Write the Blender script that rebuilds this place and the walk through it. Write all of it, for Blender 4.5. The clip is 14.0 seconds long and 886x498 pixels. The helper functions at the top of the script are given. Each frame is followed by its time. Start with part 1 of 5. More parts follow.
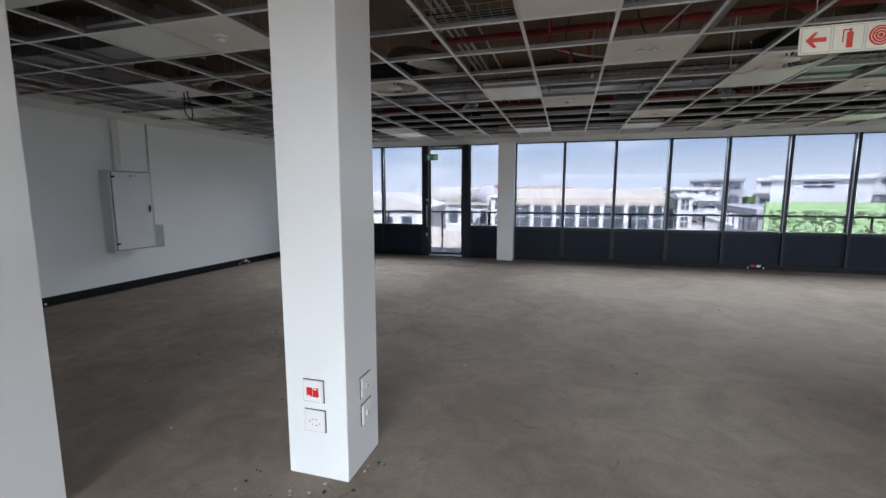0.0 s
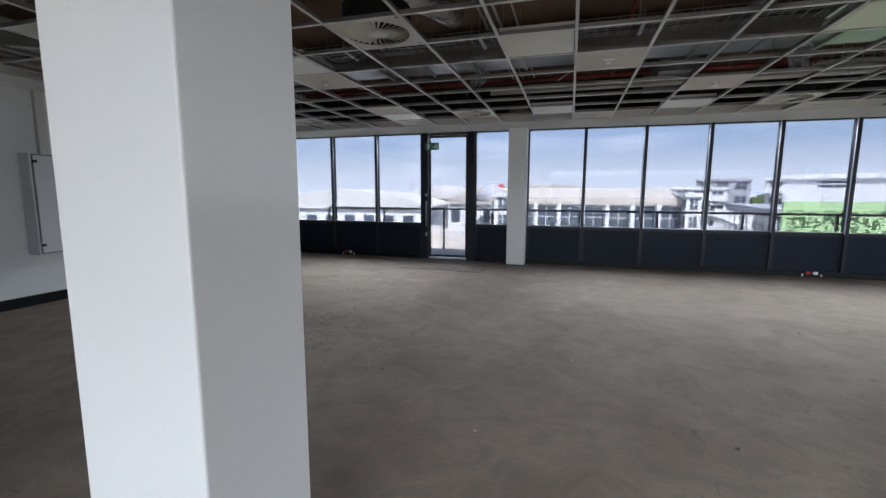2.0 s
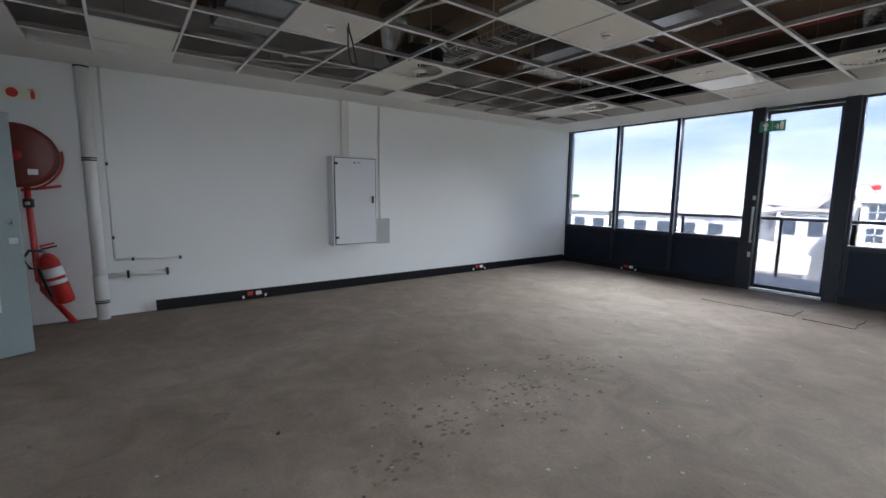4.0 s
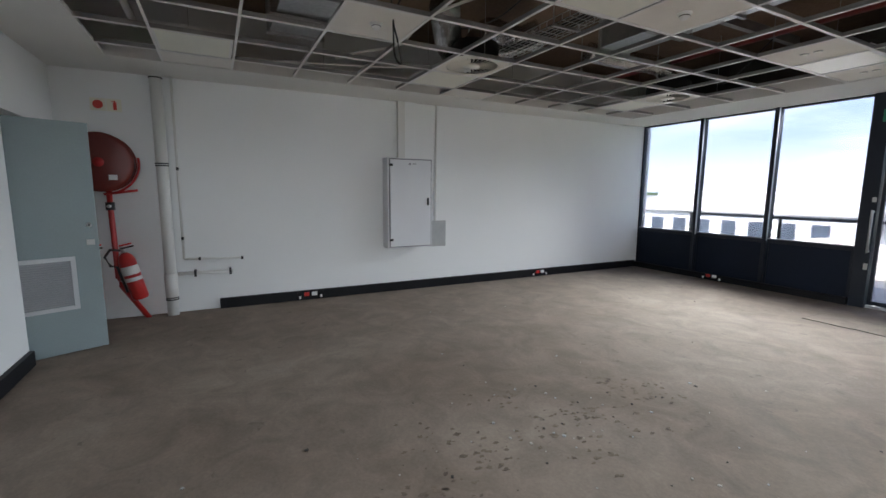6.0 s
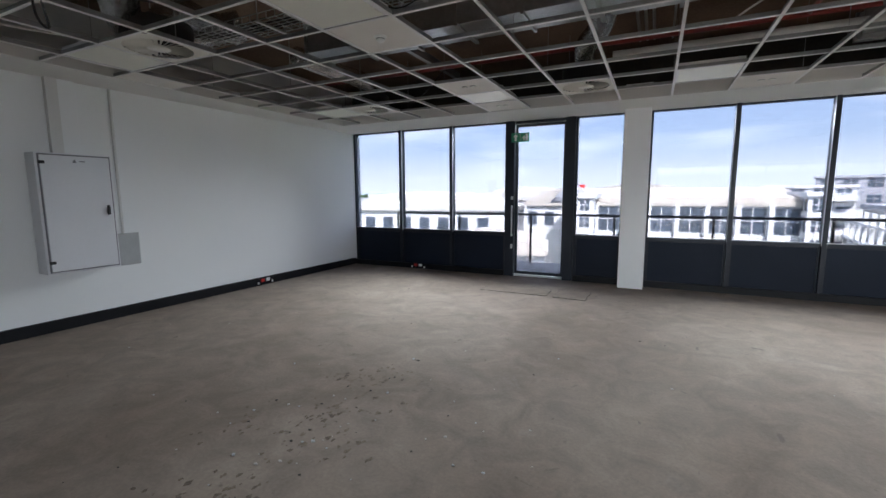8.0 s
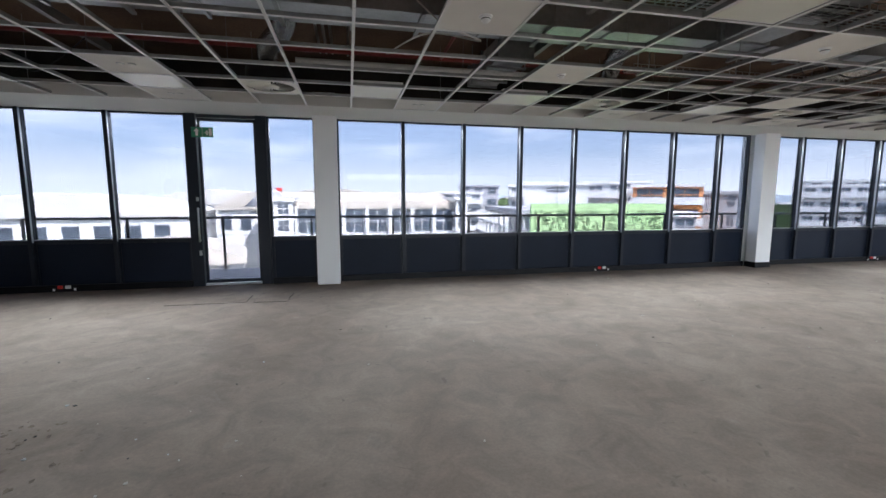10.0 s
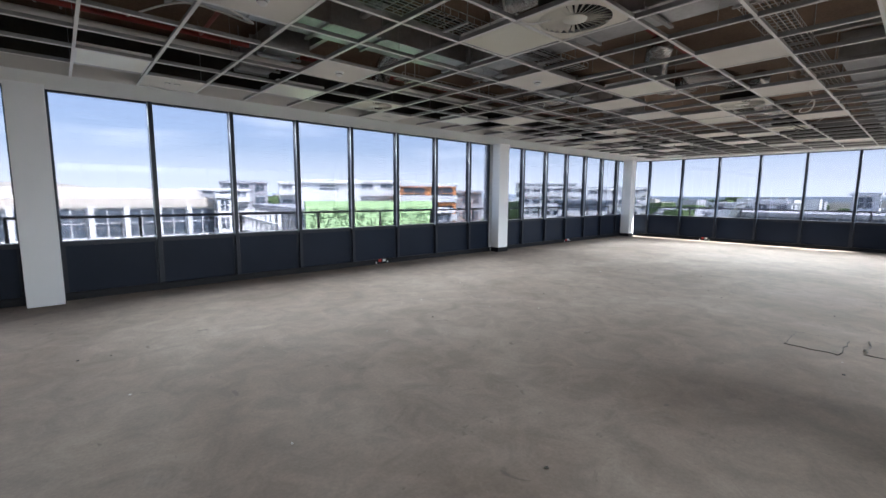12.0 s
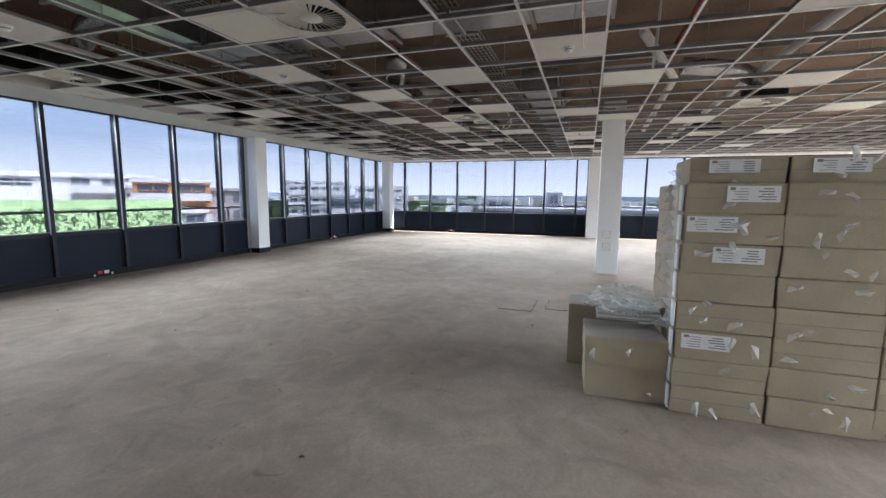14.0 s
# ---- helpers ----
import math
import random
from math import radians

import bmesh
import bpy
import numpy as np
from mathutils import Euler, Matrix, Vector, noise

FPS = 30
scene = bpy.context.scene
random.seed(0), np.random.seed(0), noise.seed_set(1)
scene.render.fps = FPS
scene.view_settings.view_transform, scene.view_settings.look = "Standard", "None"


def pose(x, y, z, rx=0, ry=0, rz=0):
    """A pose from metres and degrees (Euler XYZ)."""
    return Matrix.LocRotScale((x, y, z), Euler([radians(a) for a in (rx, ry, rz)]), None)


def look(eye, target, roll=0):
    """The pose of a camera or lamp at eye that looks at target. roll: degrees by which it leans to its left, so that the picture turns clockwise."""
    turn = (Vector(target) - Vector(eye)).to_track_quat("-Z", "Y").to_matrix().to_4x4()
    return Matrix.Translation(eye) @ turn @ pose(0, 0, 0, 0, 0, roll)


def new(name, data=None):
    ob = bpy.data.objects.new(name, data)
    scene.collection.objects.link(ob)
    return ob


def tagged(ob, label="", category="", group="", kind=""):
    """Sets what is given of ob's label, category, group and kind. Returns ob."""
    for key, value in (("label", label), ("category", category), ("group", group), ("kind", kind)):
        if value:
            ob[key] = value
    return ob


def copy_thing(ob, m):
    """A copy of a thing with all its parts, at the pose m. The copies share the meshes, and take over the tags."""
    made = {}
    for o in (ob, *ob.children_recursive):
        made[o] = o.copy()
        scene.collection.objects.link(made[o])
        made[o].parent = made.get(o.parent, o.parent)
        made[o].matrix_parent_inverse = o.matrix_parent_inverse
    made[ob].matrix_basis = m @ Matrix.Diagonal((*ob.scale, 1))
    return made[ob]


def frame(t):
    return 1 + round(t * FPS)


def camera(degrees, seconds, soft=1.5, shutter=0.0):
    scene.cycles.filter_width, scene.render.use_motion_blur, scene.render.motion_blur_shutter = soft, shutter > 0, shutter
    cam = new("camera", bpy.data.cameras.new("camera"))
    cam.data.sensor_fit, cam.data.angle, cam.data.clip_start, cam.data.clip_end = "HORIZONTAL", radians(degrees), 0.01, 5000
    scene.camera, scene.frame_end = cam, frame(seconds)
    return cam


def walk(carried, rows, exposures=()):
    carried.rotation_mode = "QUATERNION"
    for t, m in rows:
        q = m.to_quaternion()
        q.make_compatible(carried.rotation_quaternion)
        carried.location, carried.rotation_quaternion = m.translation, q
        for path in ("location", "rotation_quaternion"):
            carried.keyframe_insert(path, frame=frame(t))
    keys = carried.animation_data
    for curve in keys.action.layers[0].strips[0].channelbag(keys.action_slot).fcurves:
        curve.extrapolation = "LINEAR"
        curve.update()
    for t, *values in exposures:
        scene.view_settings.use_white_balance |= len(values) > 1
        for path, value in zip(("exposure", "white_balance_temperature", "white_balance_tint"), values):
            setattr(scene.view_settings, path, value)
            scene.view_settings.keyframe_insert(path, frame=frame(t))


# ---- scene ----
cam = camera(91.7, 14.0)
PATH = [
    (0, (1.569, 2.908, 1.568), (1.02, 4.814, 1.308), 0.0),
    (0.3, (1.552, 2.992, 1.549), (0.986, 4.892, 1.288), 0.3),
    (0.5, (1.526, 3.073, 1.529), (0.953, 4.968, 1.264), 0.3),
    (1, (1.449, 3.366, 1.536), (0.863, 5.258, 1.264), 0.2),
    (1.5, (1.292, 3.738, 1.532), (0.725, 5.636, 1.257), 0.1),
    (2, (1.227, 4.147, 1.451), (0.669, 6.050, 1.189), 0.2),
    (2.5, (1.112, 4.526, 1.394), (0.546, 6.429, 1.144), 0.3),
    (2.8, (1.062, 4.789, 1.359), (0.381, 6.654, 1.119), 0.1),
    (3, (0.985, 4.942, 1.412), (0.215, 6.77, 1.16), -0.1),
    (3.5, (0.82, 5.228, 1.401), (-0.33, 6.845, 1.148), 0.7),
    (4, (0.646, 5.471, 1.421), (-0.943, 6.656, 1.161), 0.6),
    (4.2, (0.576, 5.519, 1.438), (-1.154, 6.487, 1.173), 1.0),
    (6.5, (0.493, 5.758, 1.468), (-1.261, 6.679, 1.198), 0.4),
    (7, (0.444, 5.739, 1.47), (-1.042, 7.053, 1.207), 0.1),
    (7.5, (0.441, 5.726, 1.476), (-0.729, 7.328, 1.216), -0.1),
    (8, (0.495, 5.712, 1.47), (-0.381, 7.492, 1.215), -0.3),
    (8.5, (0.568, 5.672, 1.452), (0.015, 7.579, 1.203), 0.0),
    (9, (0.619, 5.611, 1.448), (0.388, 7.582, 1.202), 0.1),
    (11.5, (0.414, 5.649, 1.403), (1.587, 7.252, 1.161), 0.5),
    (11.8, (0.42, 5.632, 1.414), (1.685, 7.161, 1.168), 0.6),
    (12, (0.406, 5.623, 1.406), (1.726, 7.105, 1.161), 0.4),
    (12.5, (0.41, 5.561, 1.347), (1.851, 6.928, 1.114), 0.2),
    (13, (0.458, 5.518, 1.343), (2.057, 6.695, 1.108), -0.2),
    (13.5, (0.428, 5.482, 1.377), (2.19, 6.395, 1.13), 0.0),
    (13.6, (0.427, 5.481, 1.375), (2.221, 6.329, 1.131), 0.2),
    (14, (0.415, 5.437, 1.38), (2.298, 6.066, 1.136), 0.5),
]
walk(cam, [(t, look(eye, target, roll)) for t, eye, target, roll in PATH], [(0, 3.76, 5900, 5), (1.5, 3.76, 5900, 5), (2.5, 3.68, 5850, 5), (3.5, 4.25, 5850, 5), (4.2, 4.44, 5950, 5), (6.5, 4.58, 6100, 5), (7.5, 4.28, 5950, 5), (9.0, 4.08, 5950, 5), (12, 4.05, 5850, 5), (14, 4.0, 5850, 5)])

# world, sun, exposure
SUN_EL, SUN_ROT = radians(52), radians(160)
world = bpy.data.worlds.new("sky")
scene.world = world
world.use_nodes = True
wn, wl = world.node_tree.nodes, world.node_tree.links
wn.clear()
w_out = wn.new("ShaderNodeOutputWorld")
w_bg = wn.new("ShaderNodeBackground")
w_sky = wn.new("ShaderNodeTexSky")
w_sky.sky_type, w_sky.sun_disc = "NISHITA", False
w_sky.sun_elevation, w_sky.sun_rotation = SUN_EL, SUN_ROT
w_sky.air_density, w_sky.dust_density, w_sky.ozone_density = 1.0, 1.5, 1.5
w_co = wn.new("ShaderNodeTexCoord")
w_map = wn.new("ShaderNodeMapping")
w_map.inputs["Scale"].default_value = (1.6, 1.6, 9.0)
w_noise = wn.new("ShaderNodeTexNoise")
w_noise.inputs["Scale"].default_value = 1.7
w_noise.inputs["Detail"].default_value = 7
w_ramp = wn.new("ShaderNodeValToRGB")
w_ramp.color_ramp.elements[0].position, w_ramp.color_ramp.elements[1].position = 0.46, 0.68
w_mul = wn.new("ShaderNodeMath")
w_mul.operation = "MULTIPLY"
w_mul.inputs[1].default_value = 0.7
w_mix = wn.new("ShaderNodeMix")
w_mix.data_type = "RGBA"
w_mix.inputs["B"].default_value = (6.6, 6.9, 7.3, 1)
wl.new(w_co.outputs["Generated"], w_map.inputs["Vector"])
wl.new(w_map.outputs[0], w_noise.inputs["Vector"])
wl.new(w_noise.outputs["Fac"], w_ramp.inputs["Fac"])
wl.new(w_ramp.outputs["Color"], w_mul.inputs[0])
w_sep = wn.new("ShaderNodeSeparateXYZ")
w_haze, w_max = wn.new("ShaderNodeMath"), wn.new("ShaderNodeMath")
w_haze.operation, w_max.operation = "MULTIPLY_ADD", "MAXIMUM"
w_haze.use_clamp = True
w_haze.inputs[1].default_value, w_haze.inputs[2].default_value = -8.5, 0.85
wl.new(w_co.outputs["Generated"], w_sep.inputs[0])
wl.new(w_sep.outputs["Z"], w_haze.inputs[0])
wl.new(w_haze.outputs[0], w_max.inputs[0])
wl.new(w_mul.outputs[0], w_max.inputs[1])
wl.new(w_max.outputs[0], w_mix.inputs["Factor"])
w_veil = wn.new("ShaderNodeMix")   # thin grey-blue cloud veil over the clear sky
w_veil.data_type = "RGBA"
w_veil.inputs["Factor"].default_value = 0.6
w_veil.inputs["B"].default_value = (2.9, 3.3, 4.4, 1)
wl.new(w_sky.outputs[0], w_veil.inputs["A"])
wl.new(w_veil.outputs["Result"], w_mix.inputs["A"])
wl.new(w_mix.outputs["Result"], w_bg.inputs["Color"])
w_bg.inputs["Strength"].default_value = 0.11
wl.new(w_bg.outputs[0], w_out.inputs["Surface"])

sun_data = bpy.data.lights.new("sun", "SUN")
sun_data.energy, sun_data.angle, sun_data.color = 4.0, radians(3), (1.0, 0.96, 0.9)
sun = new("sun", sun_data)
sun.matrix_world = look((0, 0, 40), (0 - math.sin(SUN_ROT) * math.cos(SUN_EL), 0 - math.cos(SUN_ROT) * math.cos(SUN_EL), 40 - math.sin(SUN_EL)))


def sky_strip(centre, length, watts, turn):
    """Daylight entering under a window head: a downward-tilted strip in the opening."""
    data = bpy.data.lights.new("window_daylight", "AREA")
    data.shape, data.size, data.size_y = "RECTANGLE", length, 0.3
    data.energy, data.spread, data.color = watts, radians(78), (0.98, 0.985, 1.0)
    ob = new("window_daylight", data)
    ob.matrix_world = pose(*centre, 0, 0, turn) @ pose(0, 0, 0, -54, 0, 0)


sky_strip((-2.2, 13.35, 2.5), 3.4, 5, 0)
sky_strip((4.53, 13.35, 2.5), 7.4, 9, 0)
sky_strip((12.4, 13.35, 2.5), 5.2, 7, 0)
sky_strip((16.58, 4.2, 2.5), 13.6, 38, -90)
sky_strip((8.2, -3.23, 2.5), 16.5, 74, 180)


# ---- materials ----
def mat(name, color, rough=0.6, metal=0.0, var=0.12, scale=3.0, fine=60.0, bump=0.05, spec=0.5, dark=None):
    """Paint, metal or stone: a base colour broken up by large stains and fine grain."""
    m = bpy.data.materials.new(name)
    m.use_nodes = True
    nt = m.node_tree
    n, l = nt.nodes, nt.links
    b = n["Principled BSDF"]
    b.inputs["Roughness"].default_value = rough
    b.inputs["Metallic"].default_value = metal
    b.inputs["Specular IOR Level"].default_value = spec
    co = n.new("ShaderNodeTexCoord")
    big = n.new("ShaderNodeTexNoise")
    big.inputs["Scale"].default_value, big.inputs["Detail"].default_value = scale, 6
    small = n.new("ShaderNodeTexNoise")
    small.inputs["Scale"].default_value, small.inputs["Detail"].default_value = fine, 3
    l.new(co.outputs["Object"], big.inputs["Vector"])
    l.new(co.outputs["Object"], small.inputs["Vector"])
    add = n.new("ShaderNodeMix")
    add.data_type = "FLOAT"
    add.inputs["Factor"].default_value = 0.35
    l.new(big.outputs["Fac"], add.inputs["A"])
    l.new(small.outputs["Fac"], add.inputs["B"])
    ramp = n.new("ShaderNodeValToRGB")
    lo = dark if dark else [c * (1 - var) for c in color]
    hi = [min(1, c * (1 + var * 0.6)) for c in color]
    ramp.color_ramp.elements[0].position, ramp.color_ramp.elements[1].position = 0.36, 0.64
    ramp.color_ramp.elements[0].color, ramp.color_ramp.elements[1].color = (*lo, 1), (*hi, 1)
    l.new(add.outputs["Result"], ramp.inputs["Fac"])
    l.new(ramp.outputs["Color"], b.inputs["Base Color"])
    if bump:
        bp = n.new("ShaderNodeBump")
        bp.inputs["Strength"].default_value, bp.inputs["Distance"].default_value = bump, 0.01
        l.new(small.outputs["Fac"], bp.inputs["Height"])
        l.new(bp.outputs["Normal"], b.inputs["Normal"])
    return m


def screed():
    """Bare cement screed: blotches, pale scuffs, dark glue spots, trowel ripples."""
    m = bpy.data.materials.new("cement_screed")
    m.use_nodes = True
    n, l = m.node_tree.nodes, m.node_tree.links
    b = n["Principled BSDF"]
    co = n.new("ShaderNodeTexCoord")

    def tex(scale, detail, rough=0.6, distort=0.0):
        t = n.new("ShaderNodeTexNoise")
        t.inputs["Scale"].default_value, t.inputs["Detail"].default_value = scale, detail
        t.inputs["Roughness"].default_value, t.inputs["Distortion"].default_value = rough, distort
        l.new(co.outputs["Object"], t.inputs["Vector"])
        return t

    def ramp(src, p0, c0, p1, c1):
        r = n.new("ShaderNodeValToRGB")
        r.color_ramp.elements[0].position, r.color_ramp.elements[1].position = p0, p1
        r.color_ramp.elements[0].color, r.color_ramp.elements[1].color = (*c0, 1), (*c1, 1)
        l.new(src, r.inputs["Fac"])
        return r.outputs["Color"]

    def mix(kind, fac, a, c):
        x = n.new("ShaderNodeMix")
        x.data_type, x.blend_type = "RGBA", kind
        if isinstance(fac, float):
            x.inputs["Factor"].default_value = fac
        else:
            l.new(fac, x.inputs["Factor"])
        for slot, v in (("A", a), ("B", c)):
            if isinstance(v, tuple):
                x.inputs[slot].default_value = (*v, 1)
            else:
                l.new(v, x.inputs[slot])
        return x.outputs["Result"]

    big = tex(0.55, 6, 0.62, 0.6)
    mid = tex(3.2, 7, 0.65, 0.9)
    grain = tex(45, 6, 0.7)
    spots = tex(5.5, 4, 0.55, 1.2)
    scuff = tex(1.4, 9, 0.75, 1.6)
    base = ramp(big.outputs["Fac"], 0.32, (0.205, 0.163, 0.131), 0.68, (0.305, 0.256, 0.215))
    base = mix("MULTIPLY", 0.75, base, ramp(mid.outputs["Fac"], 0.32, (0.72, 0.71, 0.7), 0.66, (1.15, 1.14, 1.13)))
    base = mix("MULTIPLY", 0.6, base, ramp(grain.outputs["Fac"], 0.3, (0.78, 0.78, 0.78), 0.7, (1.12, 1.12, 1.12)))
    base = mix("MIX", ramp(scuff.outputs["Fac"], 0.6, (0, 0, 0), 0.78, (0.5, 0.5, 0.5)), base, (0.35, 0.315, 0.28))
    base = mix("MIX", ramp(spots.outputs["Fac"], 0.665, (0, 0, 0), 0.73, (0.6, 0.6, 0.6)), base, (0.12, 0.1, 0.085))
    l.new(base, b.inputs["Base Color"])
    l.new(ramp(mid.outputs["Fac"], 0.3, (0.78, 0.78, 0.78), 0.7, (0.95, 0.95, 0.95)), b.inputs["Roughness"])
    b.inputs["Specular IOR Level"].default_value = 0.15
    bp = n.new("ShaderNodeBump")
    bp.inputs["Strength"].default_value, bp.inputs["Distance"].default_value = 0.35, 0.012
    l.new(mix("ADD", 0.35, mid.outputs["Color"], grain.outputs["Color"]), bp.inputs["Height"])
    l.new(bp.outputs["Normal"], b.inputs["Normal"])
    return m


def glass(name, tint=(0.30, 0.297, 0.315), gloss=0.6):
    m = bpy.data.materials.new(name)
    m.use_nodes = True
    n, l = m.node_tree.nodes, m.node_tree.links
    n.remove(n["Principled BSDF"])
    tr, gl, mx, fr = n.new("ShaderNodeBsdfTransparent"), n.new("ShaderNodeBsdfGlossy"), n.new("ShaderNodeMixShader"), n.new("ShaderNodeLayerWeight")
    # dark tint holds down the outdoor brightness seen from the room
    tr.inputs["Color"].default_value = (*tint, 1)
    gl.inputs["Color"].default_value = (gloss, gloss, gloss, 1)
    gl.inputs["Roughness"].default_value = 0.02
    fr.inputs["Blend"].default_value = 0.5
    pw, sc = n.new("ShaderNodeMath"), n.new("ShaderNodeMath")
    pw.operation, sc.operation = "POWER", "MULTIPLY_ADD"
    pw.inputs[1].default_value, sc.inputs[1].default_value, sc.inputs[2].default_value = 5.0, 0.8, 0.03
    l.new(fr.outputs["Facing"], pw.inputs[0])
    l.new(pw.outputs[0], sc.inputs[0])
    l.new(sc.outputs[0], mx.inputs[0])
    l.new(tr.outputs[0], mx.inputs[1])
    l.new(gl.outputs[0], mx.inputs[2])
    l.new(mx.outputs[0], n["Material Output"].inputs["Surface"])
    return m


def plastic_film():
    m = bpy.data.materials.new("clear_film")
    m.use_nodes = True
    n, l = m.node_tree.nodes, m.node_tree.links
    b = n["Principled BSDF"]
    b.inputs["Base Color"].default_value = (0.85, 0.86, 0.85, 1)
    b.inputs["Roughness"].default_value = 0.18
    b.inputs["Alpha"].default_value = 0.33
    return m


FLOOR = screed()
WALL = mat("white_wall_paint", (0.80, 0.81, 0.81), 0.55, var=0.03, scale=0.7, fine=140, bump=0.04)
PILLAR = mat("white_pillar_paint", (0.80, 0.81, 0.82), 0.5, var=0.03, scale=1.5, fine=120, bump=0.05)
BOARD = mat("white_ceiling_board", (0.76, 0.755, 0.73), 0.8, var=0.04, scale=1.2, fine=90)
TILE = mat("white_ceiling_tile", (0.79, 0.77, 0.73), 0.9, var=0.05, scale=3, fine=220, bump=0.08)
BAR = mat("white_enamel_bar", (0.78, 0.78, 0.77), 0.4, var=0.04, scale=2, bump=0)
WEB = mat("galvanised_web", (0.34, 0.34, 0.34), 0.4, 0.6, var=0.2, scale=4, bump=0)
PANEL = mat("charcoal_panel", (0.007, 0.012, 0.025), 0.55, var=0.2, scale=1.5, fine=90, bump=0.02, spec=0.2)
FRAME = mat("dark_aluminium", (0.012, 0.016, 0.025), 0.45, 0.0, spec=0.3, var=0.15, scale=3, bump=0.02)
ALU = mat("aluminium_and_lit_reveal", (0.45, 0.46, 0.48), 0.35, 0.3, var=0.1, scale=3, bump=0)
SKIRT = mat("black_skirting", (0.008, 0.008, 0.01), 0.5, spec=0.2, var=0.3, scale=3, bump=0.02)
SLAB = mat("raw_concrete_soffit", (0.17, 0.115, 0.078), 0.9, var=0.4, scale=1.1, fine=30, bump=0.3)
# lintel colour carries the ceiling void's shade; joints and crumbs use it too
DARKVOID = mat("void_shade_and_dark_mortar", (0.05, 0.046, 0.042), 0.9, var=0.3, scale=2, fine=30)
DUCT = mat("galvanised_duct", (0.42, 0.43, 0.44), 0.32, 0.85, var=0.22, scale=2.5, fine=25, bump=0.08)
FOIL = mat("crinkled_foil", (0.62, 0.62, 0.62), 0.25, 0.9, var=0.3, scale=9, fine=45, bump=0.9)
REDPIPE = mat("red_oxide_pipe", (0.26, 0.035, 0.028), 0.45, var=0.25, scale=5)
CABLE = mat("black_cable", (0.014, 0.014, 0.015), 0.5, var=0.2, bump=0)
WHITECABLE = mat("white_cable", (0.68, 0.66, 0.62), 0.5, var=0.1, bump=0)
PVC = mat("white_pipe", (0.68, 0.675, 0.65), 0.35, var=0.04, scale=3, bump=0.02)
LIGHTPANEL = mat("opal_light_panel", (0.80, 0.80, 0.70), 0.3, var=0.03, scale=3, bump=0)
DIFF = mat("cream_diffuser", (0.74, 0.72, 0.65), 0.45, var=0.05, scale=3, bump=0)
DARKGAP = mat("dark_slot", (0.01, 0.01, 0.01), 0.8, bump=0)
WHITEPL = mat("white_plastic", (0.8, 0.8, 0.79), 0.3, var=0.03, bump=0)
REDPL = mat("red_plastic", (0.62, 0.025, 0.02), 0.35, var=0.1, bump=0)
BLACKPL = mat("black_plastic", (0.012, 0.012, 0.012), 0.4, bump=0)
CARD = mat("brown_cardboard", (0.37, 0.312, 0.222), 0.8, var=0.14, scale=3, fine=80, bump=0.12)
CARDTOP = mat("grey_cardboard", (0.46, 0.43, 0.39), 0.8, var=0.12, scale=4, fine=60, bump=0.1)
FOAM = mat("white_foam", (0.78, 0.79, 0.78), 0.8, var=0.05, scale=12, fine=120)
LABEL = mat("white_label", (0.72, 0.72, 0.72), 0.5, var=0.06, scale=10, bump=0)
INK = mat("grey_print", (0.2, 0.2, 0.22), 0.6, bump=0)
DOORP = mat("grey_green_door_paint", (0.255, 0.305, 0.31), 0.5, var=0.06, scale=2, fine=80)
GREYBOX = mat("pale_grey_enamel", (0.70, 0.71, 0.74), 0.4, var=0.03, scale=2, fine=80)
SCUFF = mat("brown_scuff", (0.19, 0.152, 0.12), 0.95, var=0.4, scale=9, fine=70, bump=0.3, spec=0.1)
GRILLE = mat("pale_aluminium", (0.58, 0.59, 0.6), 0.4, 0.3, var=0.06, bump=0)
GREYPATCH = mat("grey_undercoat", (0.40, 0.41, 0.41), 0.7, var=0.08, scale=6)
STEEL = mat("brushed_steel", (0.55, 0.55, 0.54), 0.3, 0.9, var=0.1, bump=0)
HOSERED = mat("dark_red_enamel", (0.15, 0.022, 0.016), 0.4, var=0.15, scale=4)
EXTRED = mat("red_enamel", (0.40, 0.02, 0.018), 0.3, var=0.1, scale=4, bump=0)
SIGNW = mat("cream_sign_plate", (0.78, 0.76, 0.64), 0.5, var=0.04, scale=5, bump=0)
SIGNR = mat("sign_red", (0.62, 0.045, 0.03), 0.5, bump=0)
SIGNG = mat("sign_green", (0.03, 0.22, 0.12), 0.5, bump=0)
GLASS = glass("dimming_glazing")
FILM = plastic_film()


